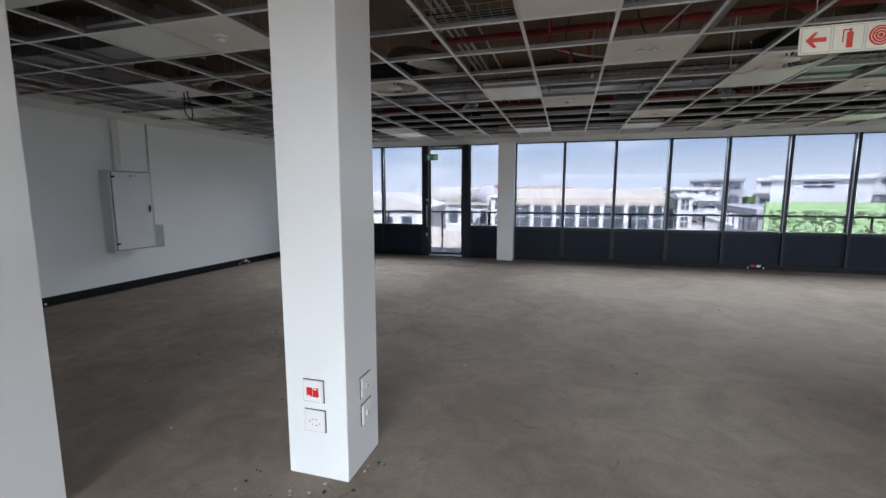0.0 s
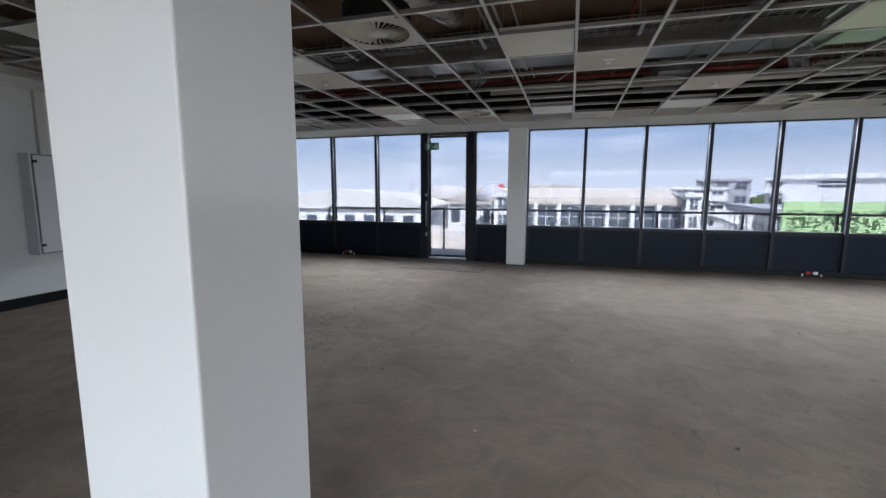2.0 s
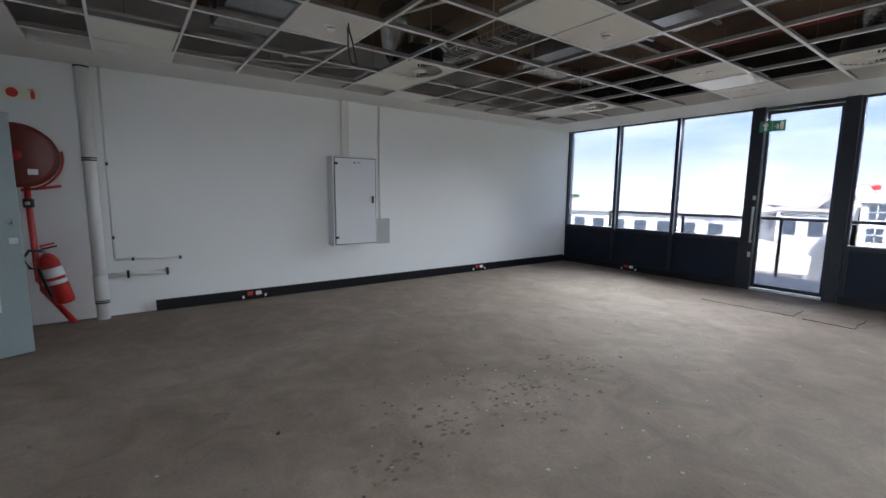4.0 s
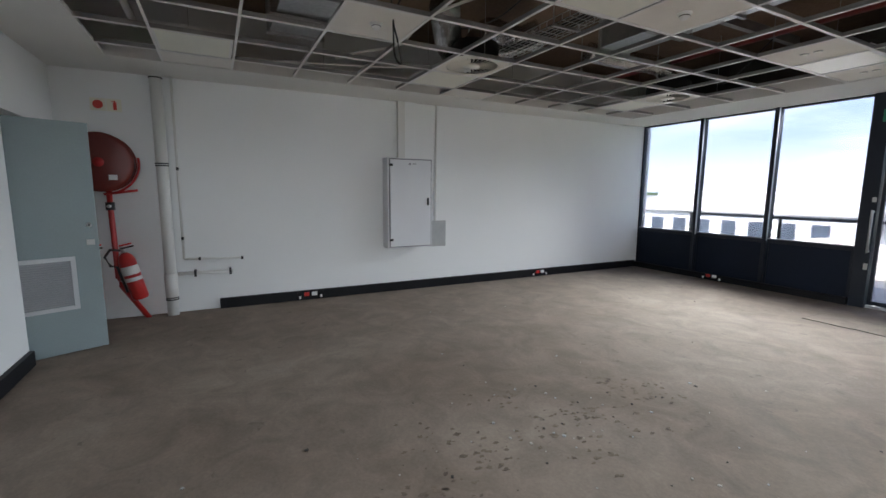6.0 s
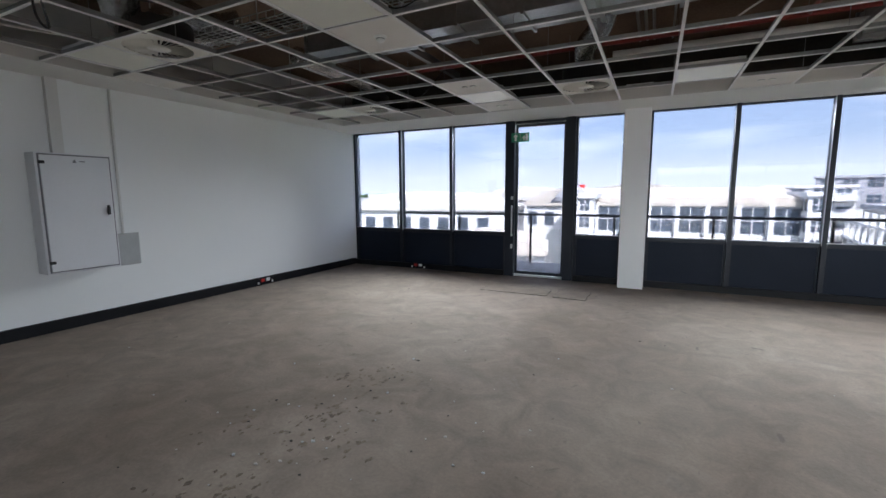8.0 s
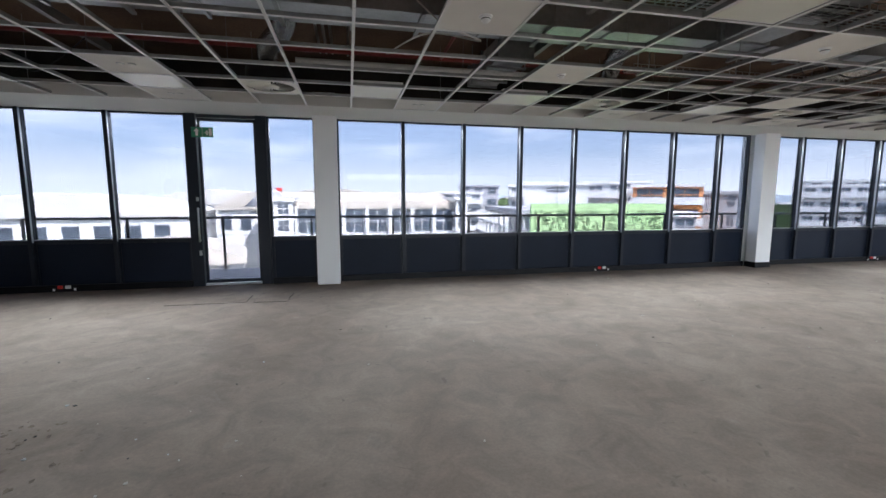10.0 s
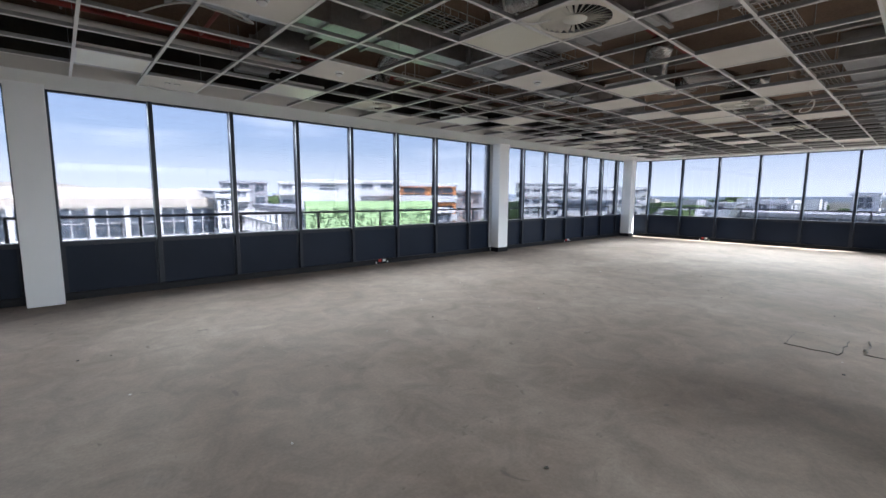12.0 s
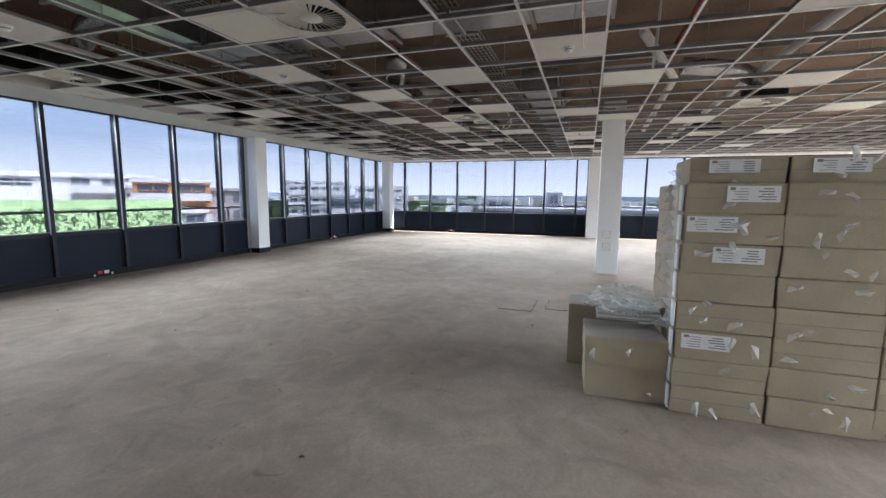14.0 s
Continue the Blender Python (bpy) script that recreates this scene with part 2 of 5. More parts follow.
# ---- shape builders ----
class Shape:
    """Collects boxes, tubes and discs into one mesh with several materials."""

    def __init__(self):
        self.v, self.f, self.m, self.mats, self.smooth = [], [], [], [], []

    def slot(self, material):
        if material not in self.mats:
            self.mats.append(material)
        return self.mats.index(material)

    def add(self, verts, faces, material, smooth=False):
        k, s = len(self.v), self.slot(material)
        self.v += [tuple(p) for p in verts]
        self.f += [[i + k for i in face] for face in faces]
        self.m += [s] * len(faces)
        self.smooth += [smooth] * len(faces)
        return self

    def box(self, lo, hi, material, bev=0.0, turn=None):
        (x0, y0, z0), (x1, y1, z1) = lo, hi
        if bev <= 0:
            vs = [(x0, y0, z0), (x1, y0, z0), (x1, y1, z0), (x0, y1, z0), (x0, y0, z1), (x1, y0, z1), (x1, y1, z1), (x0, y1, z1)]
            fs = [(3, 2, 1, 0), (4, 5, 6, 7), (0, 1, 5, 4), (1, 2, 6, 5), (2, 3, 7, 6), (3, 0, 4, 7)]
        else:
            bm = bmesh.new()
            bmesh.ops.create_cube(bm, size=1)
            for p in bm.verts:
                p.co = Vector(((x0 + x1) / 2 + p.co.x * (x1 - x0), (y0 + y1) / 2 + p.co.y * (y1 - y0), (z0 + z1) / 2 + p.co.z * (z1 - z0)))
            bmesh.ops.bevel(bm, geom=bm.edges[:], offset=bev, segments=2, affect="EDGES", profile=0.5)
            bm.verts.index_update()
            vs = [tuple(p.co) for p in bm.verts]
            fs = [[p.index for p in f.verts] for f in bm.faces]
            bm.free()
        if turn:
            vs = [turn @ Vector(p) for p in vs]
        return self.add(vs, fs, material)

    def tube(self, points, radius, material, sides=8, closed_ends=True):
        pts = [Vector(p) for p in points]
        vs, fs = [], []
        for k, p in enumerate(pts):
            d = (pts[min(k + 1, len(pts) - 1)] - pts[max(k - 1, 0)]).normalized()
            a = d.orthogonal().normalized() if abs(d.z) > 0.95 else d.cross(Vector((0, 0, 1))).normalized()
            b = d.cross(a)
            r = radius[k] if isinstance(radius, (list, tuple)) else radius
            vs += [p + a * math.cos(2 * math.pi * i / sides) * r + b * math.sin(2 * math.pi * i / sides) * r for i in range(sides)]
        for k in range(len(pts) - 1):
            for i in range(sides):
                j = (i + 1) % sides
                fs.append((k * sides + i, k * sides + j, (k + 1) * sides + j, (k + 1) * sides + i))
        if closed_ends:
            fs += [tuple(range(sides))[::-1], tuple((len(pts) - 1) * sides + i for i in range(sides))]
        return self.add(vs, fs, material, True)

    def poly(self, pts, depth, material):
        """A flat outline pushed along depth (a vector)."""
        n, d = len(pts), Vector(depth)
        vs = [Vector(p) for p in pts] + [Vector(p) + d for p in pts]
        fs = [tuple(range(n))[::-1], tuple(range(n, 2 * n))] + [(i, (i + 1) % n, n + (i + 1) % n, n + i) for i in range(n)]
        return self.add(vs, fs, material)

    def mesh(self, name):
        me = bpy.data.meshes.new(name)
        me.from_pydata(self.v, [], self.f)
        for material in self.mats:
            me.materials.append(material)
        me.polygons.foreach_set("material_index", self.m)
        me.polygons.foreach_set("use_smooth", self.smooth)
        bm = bmesh.new()
        bm.from_mesh(me)
        bmesh.ops.recalc_face_normals(bm, faces=bm.faces[:])
        bm.to_mesh(me)
        bm.free()
        return me

    def make(self, name, label="", category="", group="", kind="", parent=None):
        ob = new(name, self.mesh(name))
        if parent:
            ob.parent = parent
        return tagged(ob, label, category, group, kind)


def arc(cx, cy, r, a0, a1, n):
    return [(cx + r * math.cos(radians(a0 + (a1 - a0) * k / n)), cy + r * math.sin(radians(a0 + (a1 - a0) * k / n))) for k in range(n + 1)]


# ---- plan ----
WEST, EAST, NORTH, SOUTH = -5.22, 16.35, 13.12, -3.0
CORE_X, CORE_Y, HEAD, SILL, TOP = -0.82, 4.3, 2.7, 0.745, 3.5
GX0, GX1, GY0, GY1 = -4.68, 15.62, 4.9, 12.12   # open ceiling grid
CELL = 0.612
GRID_Y = 9.03

Shape().box((WEST - 1.2, SOUTH - 0.3, -0.3), (EAST + 0.25, NORTH + 0.22, 0), FLOOR).make("floor", "bare grey-brown cement screed floor, stained and scuffed", "floor", kind="structure")
SKEW = 0.02   # the west wall runs slightly off square


def wall_x(y):
    return WEST - (NORTH - y) * SKEW


def along_west(ob):
    """Turns a piece built square at WEST about the room's north-west corner, into the wall's true line."""
    ob.matrix_world = Matrix.Translation((WEST, NORTH, 0)) @ pose(0, 0, 0, 0, 0, -math.degrees(math.atan(SKEW))) @ Matrix.Translation((-WEST, -NORTH, 0)) @ ob.matrix_world
    return ob


DRAWN = -5.0   # the plane on which the wall's fittings are drawn


def on_west(ob, y):
    """Sets a fitting drawn at DRAWN near y onto the true wall, keeping its bearing from the middle of the room."""
    cx, cy, cz, f = 0.25, 5.78, 1.52, 1.0
    for _ in range(20):
        f = (cx - wall_x(cy + (y - cy) * f)) / (cx - DRAWN)
    yn = cy + (y - cy) * f
    grow = Matrix.Translation((cx, cy, cz)) @ Matrix.Scale(f, 4) @ Matrix.Translation((-cx, -cy, -cz))
    spin = Matrix.Translation((wall_x(yn), yn, 0)) @ pose(0, 0, 0, 0, 0, -math.degrees(math.atan(SKEW))) @ Matrix.Translation((-wall_x(yn), -yn, 0))
    ob.matrix_world = spin @ grow @ ob.matrix_world
    return ob


along_west(Shape().box((WEST - 0.25, CORE_Y - 1.3, 0), (WEST, NORTH + 0.2, TOP), WALL).make("wall_west", "plain white painted wall", "wall", kind="structure"))
Shape().box((-4.1, CORE_Y - 0.3, 0), (CORE_X, CORE_Y, TOP), WALL).box((CORE_X - 0.3, SOUTH, 0), (CORE_X, CORE_Y - 0.3, TOP), WALL).box((-5.05, CORE_Y - 0.3, 2.08), (-4.1, CORE_Y, TOP), WALL).box((-5.75, CORE_Y - 0.3, 0), (-5.05, CORE_Y, TOP), WALL).box((-5.8, CORE_Y - 1.4, 0), (-3.7, CORE_Y - 1.2, TOP), WALL).box((-3.9, CORE_Y - 1.2, 0), (-3.7, CORE_Y - 0.3, TOP), WALL).make("wall_core", "white painted wall of the service core with a doorway", "wall", kind="structure")
Shape().box((CORE_X - 0.3, SOUTH - 0.25, 0), (EAST + 0.2, SOUTH, SILL), WALL).box((CORE_X - 0.3, SOUTH - 0.25, HEAD + 0.02), (EAST + 0.2, SOUTH, TOP), WALL).make("wall_south", "plain white painted wall", "wall", kind="structure")
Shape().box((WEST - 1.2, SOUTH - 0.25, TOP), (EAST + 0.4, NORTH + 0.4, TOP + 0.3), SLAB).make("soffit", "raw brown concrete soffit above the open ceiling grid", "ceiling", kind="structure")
Shape().box((WEST, NORTH, HEAD + 0.02), (EAST, NORTH + 0.2, TOP), DARKVOID).box((EAST, SOUTH, HEAD + 0.02), (EAST + 0.2, NORTH + 0.2, TOP), DARKVOID).make("wall_lintel", "lintel above the glazing, coloured dark for the void's shade", "wall", kind="structure")

# ceiling: margin boards, tee bars and plain tiles
ceil = Shape()
for lo, hi in (((WEST, GY1, HEAD), (EAST, NORTH, HEAD + 0.03)), ((WEST - 0.75, CORE_Y, HEAD), (GX0, GY1, HEAD + 0.03)), ((GX0, CORE_Y, HEAD), (CORE_X, GY0, HEAD + 0.03)), ((GX1, SOUTH, HEAD), (EAST, GY1, HEAD + 0.03)), ((CORE_X, SOUTH, HEAD), (-0.006, GY0, HEAD + 0.03))):
    ceil.box(lo, hi, BOARD)
# upstand of the margin boards round the opening
for lo, hi in (((GX0, GY1, HEAD + 0.03), (GX1, GY1 + 0.02, HEAD + 0.16)), ((GX0 - 0.02, GY0, HEAD + 0.03), (GX0, GY1, HEAD + 0.16)), ((GX1, SOUTH, HEAD + 0.03), (GX1 + 0.02, GY1, HEAD + 0.16))):
    ceil.box(lo, hi, BOARD)
for i in range(-7, 26):
    x = i * CELL
    y0 = GY0 if x < 0 else SOUTH
    ceil.box((x - 0.012, y0, HEAD), (x + 0.012, GY1, HEAD + 0.006), BAR).box((x - 0.003, y0, HEAD + 0.006), (x + 0.003, GY1, HEAD + 0.042), WEB)
for j in range(-19, 5):
    y = GRID_Y + j * CELL
    x0 = GX0 if y > GY0 else 0.0
    ceil.box((x0, y - 0.010, HEAD + 0.002), (GX1, y + 0.010, HEAD + 0.008), BAR).box((x0, y - 0.003, HEAD + 0.008), (GX1, y + 0.003, HEAD + 0.04), WEB)
PLAIN = [(-3, 2), (-3, 4), (-8, -1), (-8, -6), (2, 4), (3, -4), (2, -6), (7, 4), (10, 2), (11, -4), (12, -6), (10, -1), (8, -4), (13, -2), (12, -1), (17, -1), (16, 2), (17, 4), (12, 4), (15, -4), (17, -6), (14, -9), (10, -10), (20, -1), (21, 2), (22, -4), (22, 4), (20, -6), (19, -9), (23, -9), (6, -9)]
SENSOR = [(-3, -1), (-5, -4), (2, -1), (4, 1), (-2, -6), (7, -1), (7, -6), (14, 1), (16, -6), (19, 1)]
LIGHTS = [(-3, 3), (-7, 3), (-3, -2), (1, -2), (1, 3), (4, 3), (5, -2), (-7, -2), (-3, -6), (-7, -6), (9, -2), (9, 3), (9, -7), (13, -7), (13, -12), (17, -12), (14, 3), (14, -2), (19, 3), (18, -2), (18, -7), (22, -2), (22, -7), (24, 3), (9, -12), (21, -12), (4, -7)]
DIFFUSERS = [(-1, 3), (-6, 3), (-6, -2), (-1, -3), (5, -3), (6, 3), (12, -3), (12, -10), (11, 3), (17, -3), (16, 3), (17, -10), (21, -3)]
rng = random.Random(4)
for i, j in PLAIN + SENSOR:
    x0 = max(i * CELL, GX0) + 0.004
    y1 = min(GRID_Y + (j + 1) * CELL, GY1)
    ceil.box((x0, GRID_Y + j * CELL + 0.004, HEAD + 0.009), ((i + 1) * CELL - 0.004, y1 - 0.004, HEAD + 0.024), TILE)
ceil.make("ceiling", "suspended white tee-bar ceiling with most tiles missing", "ceiling", kind="structure")

# ---- glazed walls ----
def window(name, a, b, along, face, out, door=False, lo=SILL):
    """One bay of glazing from a to b along the wall, with panel below; out is +1 outward on the other axis."""
    def bx(s, p0, p1, d0, d1, z0, z1, material, bev=0.0):
        if along == "x":
            s.box((p0, min(d0, d1), z0), (p1, max(d0, d1), z1), material, bev)
        else:
            s.box((min(d0, d1), p0, z0), (max(d0, d1), p1, z1), material, bev)
        return s
    d0, d1 = face, face + 0.09 * out
    s = Shape()
    bx(s, a, b, d0 + out * 0.01 * out, d1, HEAD - 0.02, HEAD + 0.02, FRAME, 0.004)
    bx(s, a, a + 0.028, d0 + out * 0.01, d1, 0.0, HEAD - 0.02, FRAME)
    bx(s, b - 0.028, b, d0 + out * 0.01, d1, 0.0, HEAD - 0.02, FRAME)
    bx(s, a + 0.028, b - 0.028, d0 + out * 0.005, d1, lo - 0.03, lo + 0.03, FRAME, 0.004)
    bx(s, a + 0.028, b - 0.028, d0 + out * 0.004, d0 + out * 0.012, lo + 0.03, lo + 0.04, ALU)
    win = s.make(name, "dark aluminium window bay with charcoal panel below", "window", kind="structure")
    g = bx(Shape(), a + 0.028, b - 0.028, d0 + out * 0.05, d0 + out * 0.056, lo + 0.03, HEAD - 0.02, GLASS).make("pane", "glass pane tinted to dim the outdoors", parent=win)
    g.visible_shadow = False
    p = Shape()
    bx(p, a + 0.028, b - 0.028, d0 + out * 0.02, d1, 0.0, lo - 0.03, PANEL)
    bx(p, a + 0.028, a + 0.05, d0 + out * 0.006, d0 + out * 0.02, 0.1, lo - 0.03, FRAME)
    bx(p, b - 0.05, b - 0.028, d0 + out * 0.006, d0 + out * 0.02, 0.1, lo - 0.03, FRAME)
    p.make("panel", "charcoal spandrel panel", parent=win)
    return win


def mullion(x, y, along):
    s = Shape()
    if along == "x":
        # side strips are grey aluminium, set paler to paint in the lit reveals
        s.box((x - 0.028, y - 0.05, 0.0), (x + 0.028, y + 0.0, HEAD), FRAME, 0.004).box((x - 0.0295, y - 0.045, SILL), (x - 0.028, y - 0.008, HEAD), ALU).box((x + 0.028, y - 0.045, SILL), (x + 0.0295, y - 0.008, HEAD), ALU)
    else:
        s.box((x - 0.05, y - 0.028, 0.0), (x, y + 0.028, HEAD), FRAME, 0.004)
    return s.make("mullion", "dark aluminium window mullion", "mullion", "window mullions", "structure")


PITCH = 1.0737
north_posts = [-4.06, -2.957]
north_b = [1.474 + PITCH * k for k in range(7)]
north_c = [10.007 + PITCH * k for k in range(6)]
bays = [(WEST, -4.06), (-4.06, -2.957), (-2.957, -1.895), (-0.715, 0.02), (0.38, north_b[0])] + list(zip(north_b, north_b[1:])) + [(north_b[-1], 8.67), (9.03, north_c[0])] + list(zip(north_c, north_c[1:])) + [(north_c[-1], EAST)]
for k, (a, b) in enumerate(bays):
    window("window_%d" % (k + 1), a, b, "x", NORTH, 1)
for x in north_posts + north_b + north_c:
    mullion(x, NORTH, "x")
east_posts = [12.39 - 1.091 * k for k in range(7)]
east_s = [4.72 - 1.091 * k for k in range(7)]
ebays = [(east_posts[0], NORTH)] + [(b, a) for a, b in zip(east_posts, east_posts[1:])] + [(5.47, east_posts[-1]), (east_s[0], 5.1)] + [(b, a) for a, b in zip(east_s, east_s[1:])] + [(SOUTH, east_s[-1])]
for k, (a, b) in enumerate(ebays):
    window("window_%d" % (k + 30), a, b, "y", EAST, 1, lo=SILL + 0.0)
for k in range(15):
    window("window_%d" % (k + 60), CORE_X - 0.3 + 1.1867 * k, CORE_X - 0.3 + 1.1867 * (k + 1), "x", SOUTH, -1)
for y in east_posts + east_s:
    mullion(EAST, y, "y")
Shape().box((0.02, NORTH, 0), (0.38, NORTH + 0.2, HEAD), WALL).box((8.67, NORTH, 0), (9.03, NORTH + 0.2, HEAD), WALL).box((EAST, 5.1, 0), (EAST + 0.2, 5.47, HEAD), WALL).make("wall_piers", "white painted piers behind the columns", "wall", kind="structure")

# balcony door with its two dark posts
d = Shape()
d.box((-1.895, NORTH - 0.06, 0), (-1.735, NORTH + 0.1, HEAD), FRAME, 0.005).box((-0.875, NORTH - 0.06, 0), (-0.715, NORTH + 0.1, HEAD), FRAME, 0.005)
d.box((-1.735, NORTH, 0), (-0.875, NORTH + 0.1, 0.035), ALU).box((-1.735, NORTH, HEAD - 0.05), (-0.875, NORTH + 0.1, HEAD), FRAME)
door = d.make("door_1", "full-height glazed balcony door in dark aluminium frame", "door", kind="structure")
d = Shape()
d.box((-1.73, NORTH + 0.02, 0.04), (-1.695, NORTH + 0.065, HEAD - 0.055), FRAME).box((-0.915, NORTH + 0.02, 0.04), (-0.88, NORTH + 0.065, HEAD - 0.055), FRAME)
d.box((-1.695, NORTH + 0.02, 0.04), (-0.915, NORTH + 0.065, 0.09), FRAME).box((-1.695, NORTH + 0.02, HEAD - 0.1), (-0.915, NORTH + 0.065, HEAD - 0.055), FRAME)
d.make("leaf", "dark aluminium door stiles", parent=door)
g = Shape().box((-1.695, NORTH + 0.04, 0.09), (-0.915, NORTH + 0.046, HEAD - 0.1), GLASS).make("pane", "glass pane tinted to dim the outdoors", parent=door)
g.visible_shadow = False
h = Shape()
h.tube([(-1.755, NORTH - 0.11, 0.72), (-1.755, NORTH - 0.11, 1.26)], 0.014, STEEL, 10)
for z in (0.74, 1.24):
    h.tube([(-1.755, NORTH - 0.11, z), (-1.755, NORTH - 0.05, z)], 0.01, STEEL)
h.box((-1.785, NORTH - 0.075, 0.5), (-1.745, NORTH - 0.06, 0.58), STEEL, 0.004).box((-1.785, NORTH - 0.075, 1.36), (-1.745, NORTH - 0.06, 1.42), STEEL, 0.004)
h.make("handle", "brushed steel pull handle and locks", parent=door)

# trunking at the foot of the glazing and skirting on the west wall
for k, (a, b) in enumerate(((WEST + 0.02, -1.91), (-0.70, 0.01), (0.39, 8.65), (9.05, 15.64))):
    Shape().box((a, NORTH - 0.07, 0.0), (b, NORTH - 0.05, 0.10), SKIRT, 0.003).box((a, NORTH - 0.05, 0.0), (b, NORTH + 0.01, 0.092), SKIRT).make("baseboard", "black cable trunking along the floor", "baseboard", kind="structure")
Shape().box((EAST - 0.06, SOUTH, 0), (EAST + 0.01, 5.08, 0.1), SKIRT, 0.003).box((EAST - 0.06, 5.49, 0), (EAST + 0.01, NORTH - 0.4, 0.1), SKIRT, 0.003).make("baseboard", "black cable trunking along the floor", "baseboard", kind="structure")
along_west(Shape().box((WEST, 5.72, 0), (WEST + 0.045, NORTH - 0.07, 0.125), SKIRT, 0.004).make("baseboard", "black skirting trunking on the white wall", "baseboard", kind="structure"))
Shape().box((-4.08, CORE_Y, 0), (CORE_X - 0.3, CORE_Y + 0.04, 0.125), SKIRT, 0.004).make("baseboard", "black skirting on the core wall", "baseboard", kind="structure")


# ---- pillars ----
def pillar(x0, y0, x1, y1, base):
    s = Shape().box((x0, y0, 0), (x1, y1, HEAD + 0.35), PILLAR, 0.006)
    ob = s.make("pillar", "square white painted concrete pillar", "pillar", "white pillars", "structure")
    if base:
        Shape().box((x0 - 0.012, y0 - 0.012, 0), (x1 + 0.012, y1, 0.11), SKIRT, 0.003).make("plinth", "black skirting", parent=ob)
    return ob


pillar(0.11, 4.84, 0.48, 5.225, False)
pillar(8.68, 4.88, 9.04, 5.25, False)
pillar(0.02, 12.83, 0.38, NORTH - 0.002, False)
pillar(8.67, 12.80, 9.03, NORTH - 0.08, True)
pillar(15.66, 12.72, 16.0, NORTH - 0.08, True)
pillar(15.93, 5.1, 16.34, 5.47, False)


def socket_plate(w, h, style):
    """A flush wall plate facing -y, centred at its origin."""
    s = Shape().box((-w / 2, -0.012, -h / 2), (w / 2, 0, h / 2), WHITEPL, 0.003)
    s.box((-w / 2 + 0.006, -0.0135, -h / 2 + 0.006), (w / 2 - 0.006, -0.012, h / 2 - 0.006), WHITEPL)
    ob = s.make("wall_socket", "white square wall socket plate", "socket")
    p = Shape()
    if style == "red":
        for x in (-0.019, 0.019):
            p.box((x - 0.017, -0.0175, -0.03), (x + 0.017, -0.013, 0.022), REDPL, 0.002)
        p.box((0.006, -0.0185, 0.012), (0.026, -0.0172, 0.02), WHITEPL).box((-0.03, -0.0185, -0.029), (-0.012, -0.0172, -0.021), WHITEPL)
        p.make("switch", "red dedicated switch", parent=ob)
    elif style == "pins":
        for x, z in ((-0.012, 0.01), (0.012, 0.01), (-0.03, -0.002), (-0.012, -0.018), (0.012, -0.022), (0.03, -0.012)):
            p.box((x - 0.003, -0.0145, z - 0.003), (x + 0.003, -0.0136, z + 0.003), BLACKPL)
        p.make("holes", "dark pin holes", kind="stuff", parent=ob)
    else:
        p.box((-0.018, -0.019, -0.016), (0.018, -0.013, 0.016), WHITEPL, 0.002).box((-0.011, -0.0195, -0.012), (-0.003, -0.0188, -0.002), INK).box((0.003, -0.0195, -0.012), (0.011, -0.0188, -0.002), INK)
        p.make("jack", "data jack module", parent=ob)
    return ob


def shadow_gap(ob, w, h):
    # thin black sheet behind the plate draws its shadow line on the pillar
    Shape().box((-w / 2 - 0.004, -0.005, -h / 2 - 0.004), (w / 2 + 0.004, 0.001, h / 2 + 0.004), BLACKPL).make("backing", "dark rim standing for the plate's shadow line", parent=ob)
    return ob


for style, m in (("red", pose(0.285, 4.84, 0.505)), ("pins", pose(0.29, 4.84, 0.335)), ("data", pose(0.48, 5.055, 0.47, 0, 0, 90)), ("data", pose(0.48, 5.06, 0.305, 0, 0, 90)),
                 ("data", pose(8.68, 5.09, 0.72, 0, 0, -90)), ("data", pose(8.68, 5.09, 0.5, 0, 0, -90)), ("data", pose(8.79, 4.88, 0.5, 0, 0, 0)), ("data", pose(8.79, 4.88, 0.72, 0, 0, 0))):
    ob = shadow_gap(socket_plate(0.12, 0.12, style), 0.12, 0.12)
    ob.matrix_world = m


def floor_socket_group(m):
    s = Shape().box((-0.17, -0.012, -0.028), (0.17, 0, 0.032), SKIRT, 0.003)
    ob = s.make("trunking_outlet", "row of small red, black and white outlets on the trunking", "socket", "trunking outlets")
    Shape().box((-0.085, -0.026, -0.012), (-0.02, -0.01, 0.036), REDPL, 0.003).make("switch", "red outlet", parent=ob)
    Shape().box((0.015, -0.026, -0.014), (0.085, -0.01, 0.036), WHITEPL, 0.003).make("outlet", "white outlet", parent=ob)
    Shape().box((-0.15, -0.024, -0.045), (-0.125, -0.01, -0.01), WHITEPL, 0.003).box((0.125, -0.024, -0.045), (0.15, -0.01, -0.01), WHITEPL, 0.003).make("cap", "white end caps", kind="stuff", parent=ob)
    ob.matrix_world = m
    return ob


for m in (pose(-3.66, NORTH - 0.07, 0.065), pose(5.32, NORTH - 0.07, 0.065), pose(12.2, NORTH - 0.07, 0.065), pose(EAST - 0.06, 10.45, 0.065, 0, 0, -90)):
    floor_socket_group(m)
for y in (6.80, 10.67):
    along_west(floor_socket_group(pose(WEST + 0.045, y, 0.07, 0, 0, 90)))


# ---- ceiling fixtures ----
def ceiling_light():
    s = Shape().box((0.006, 0.006, 0.008), (0.594, 0.594, 0.07), BAR, 0.003)
    ob = s.make("ceiling_light", "square recessed ceiling light with opal panel, switched off", "ceiling light", "ceiling lights")
    Shape().box((0.03, 0.03, 0.0045), (0.57, 0.57, 0.0079), LIGHTPANEL).make("panel", "opal panel", parent=ob)
    return ob


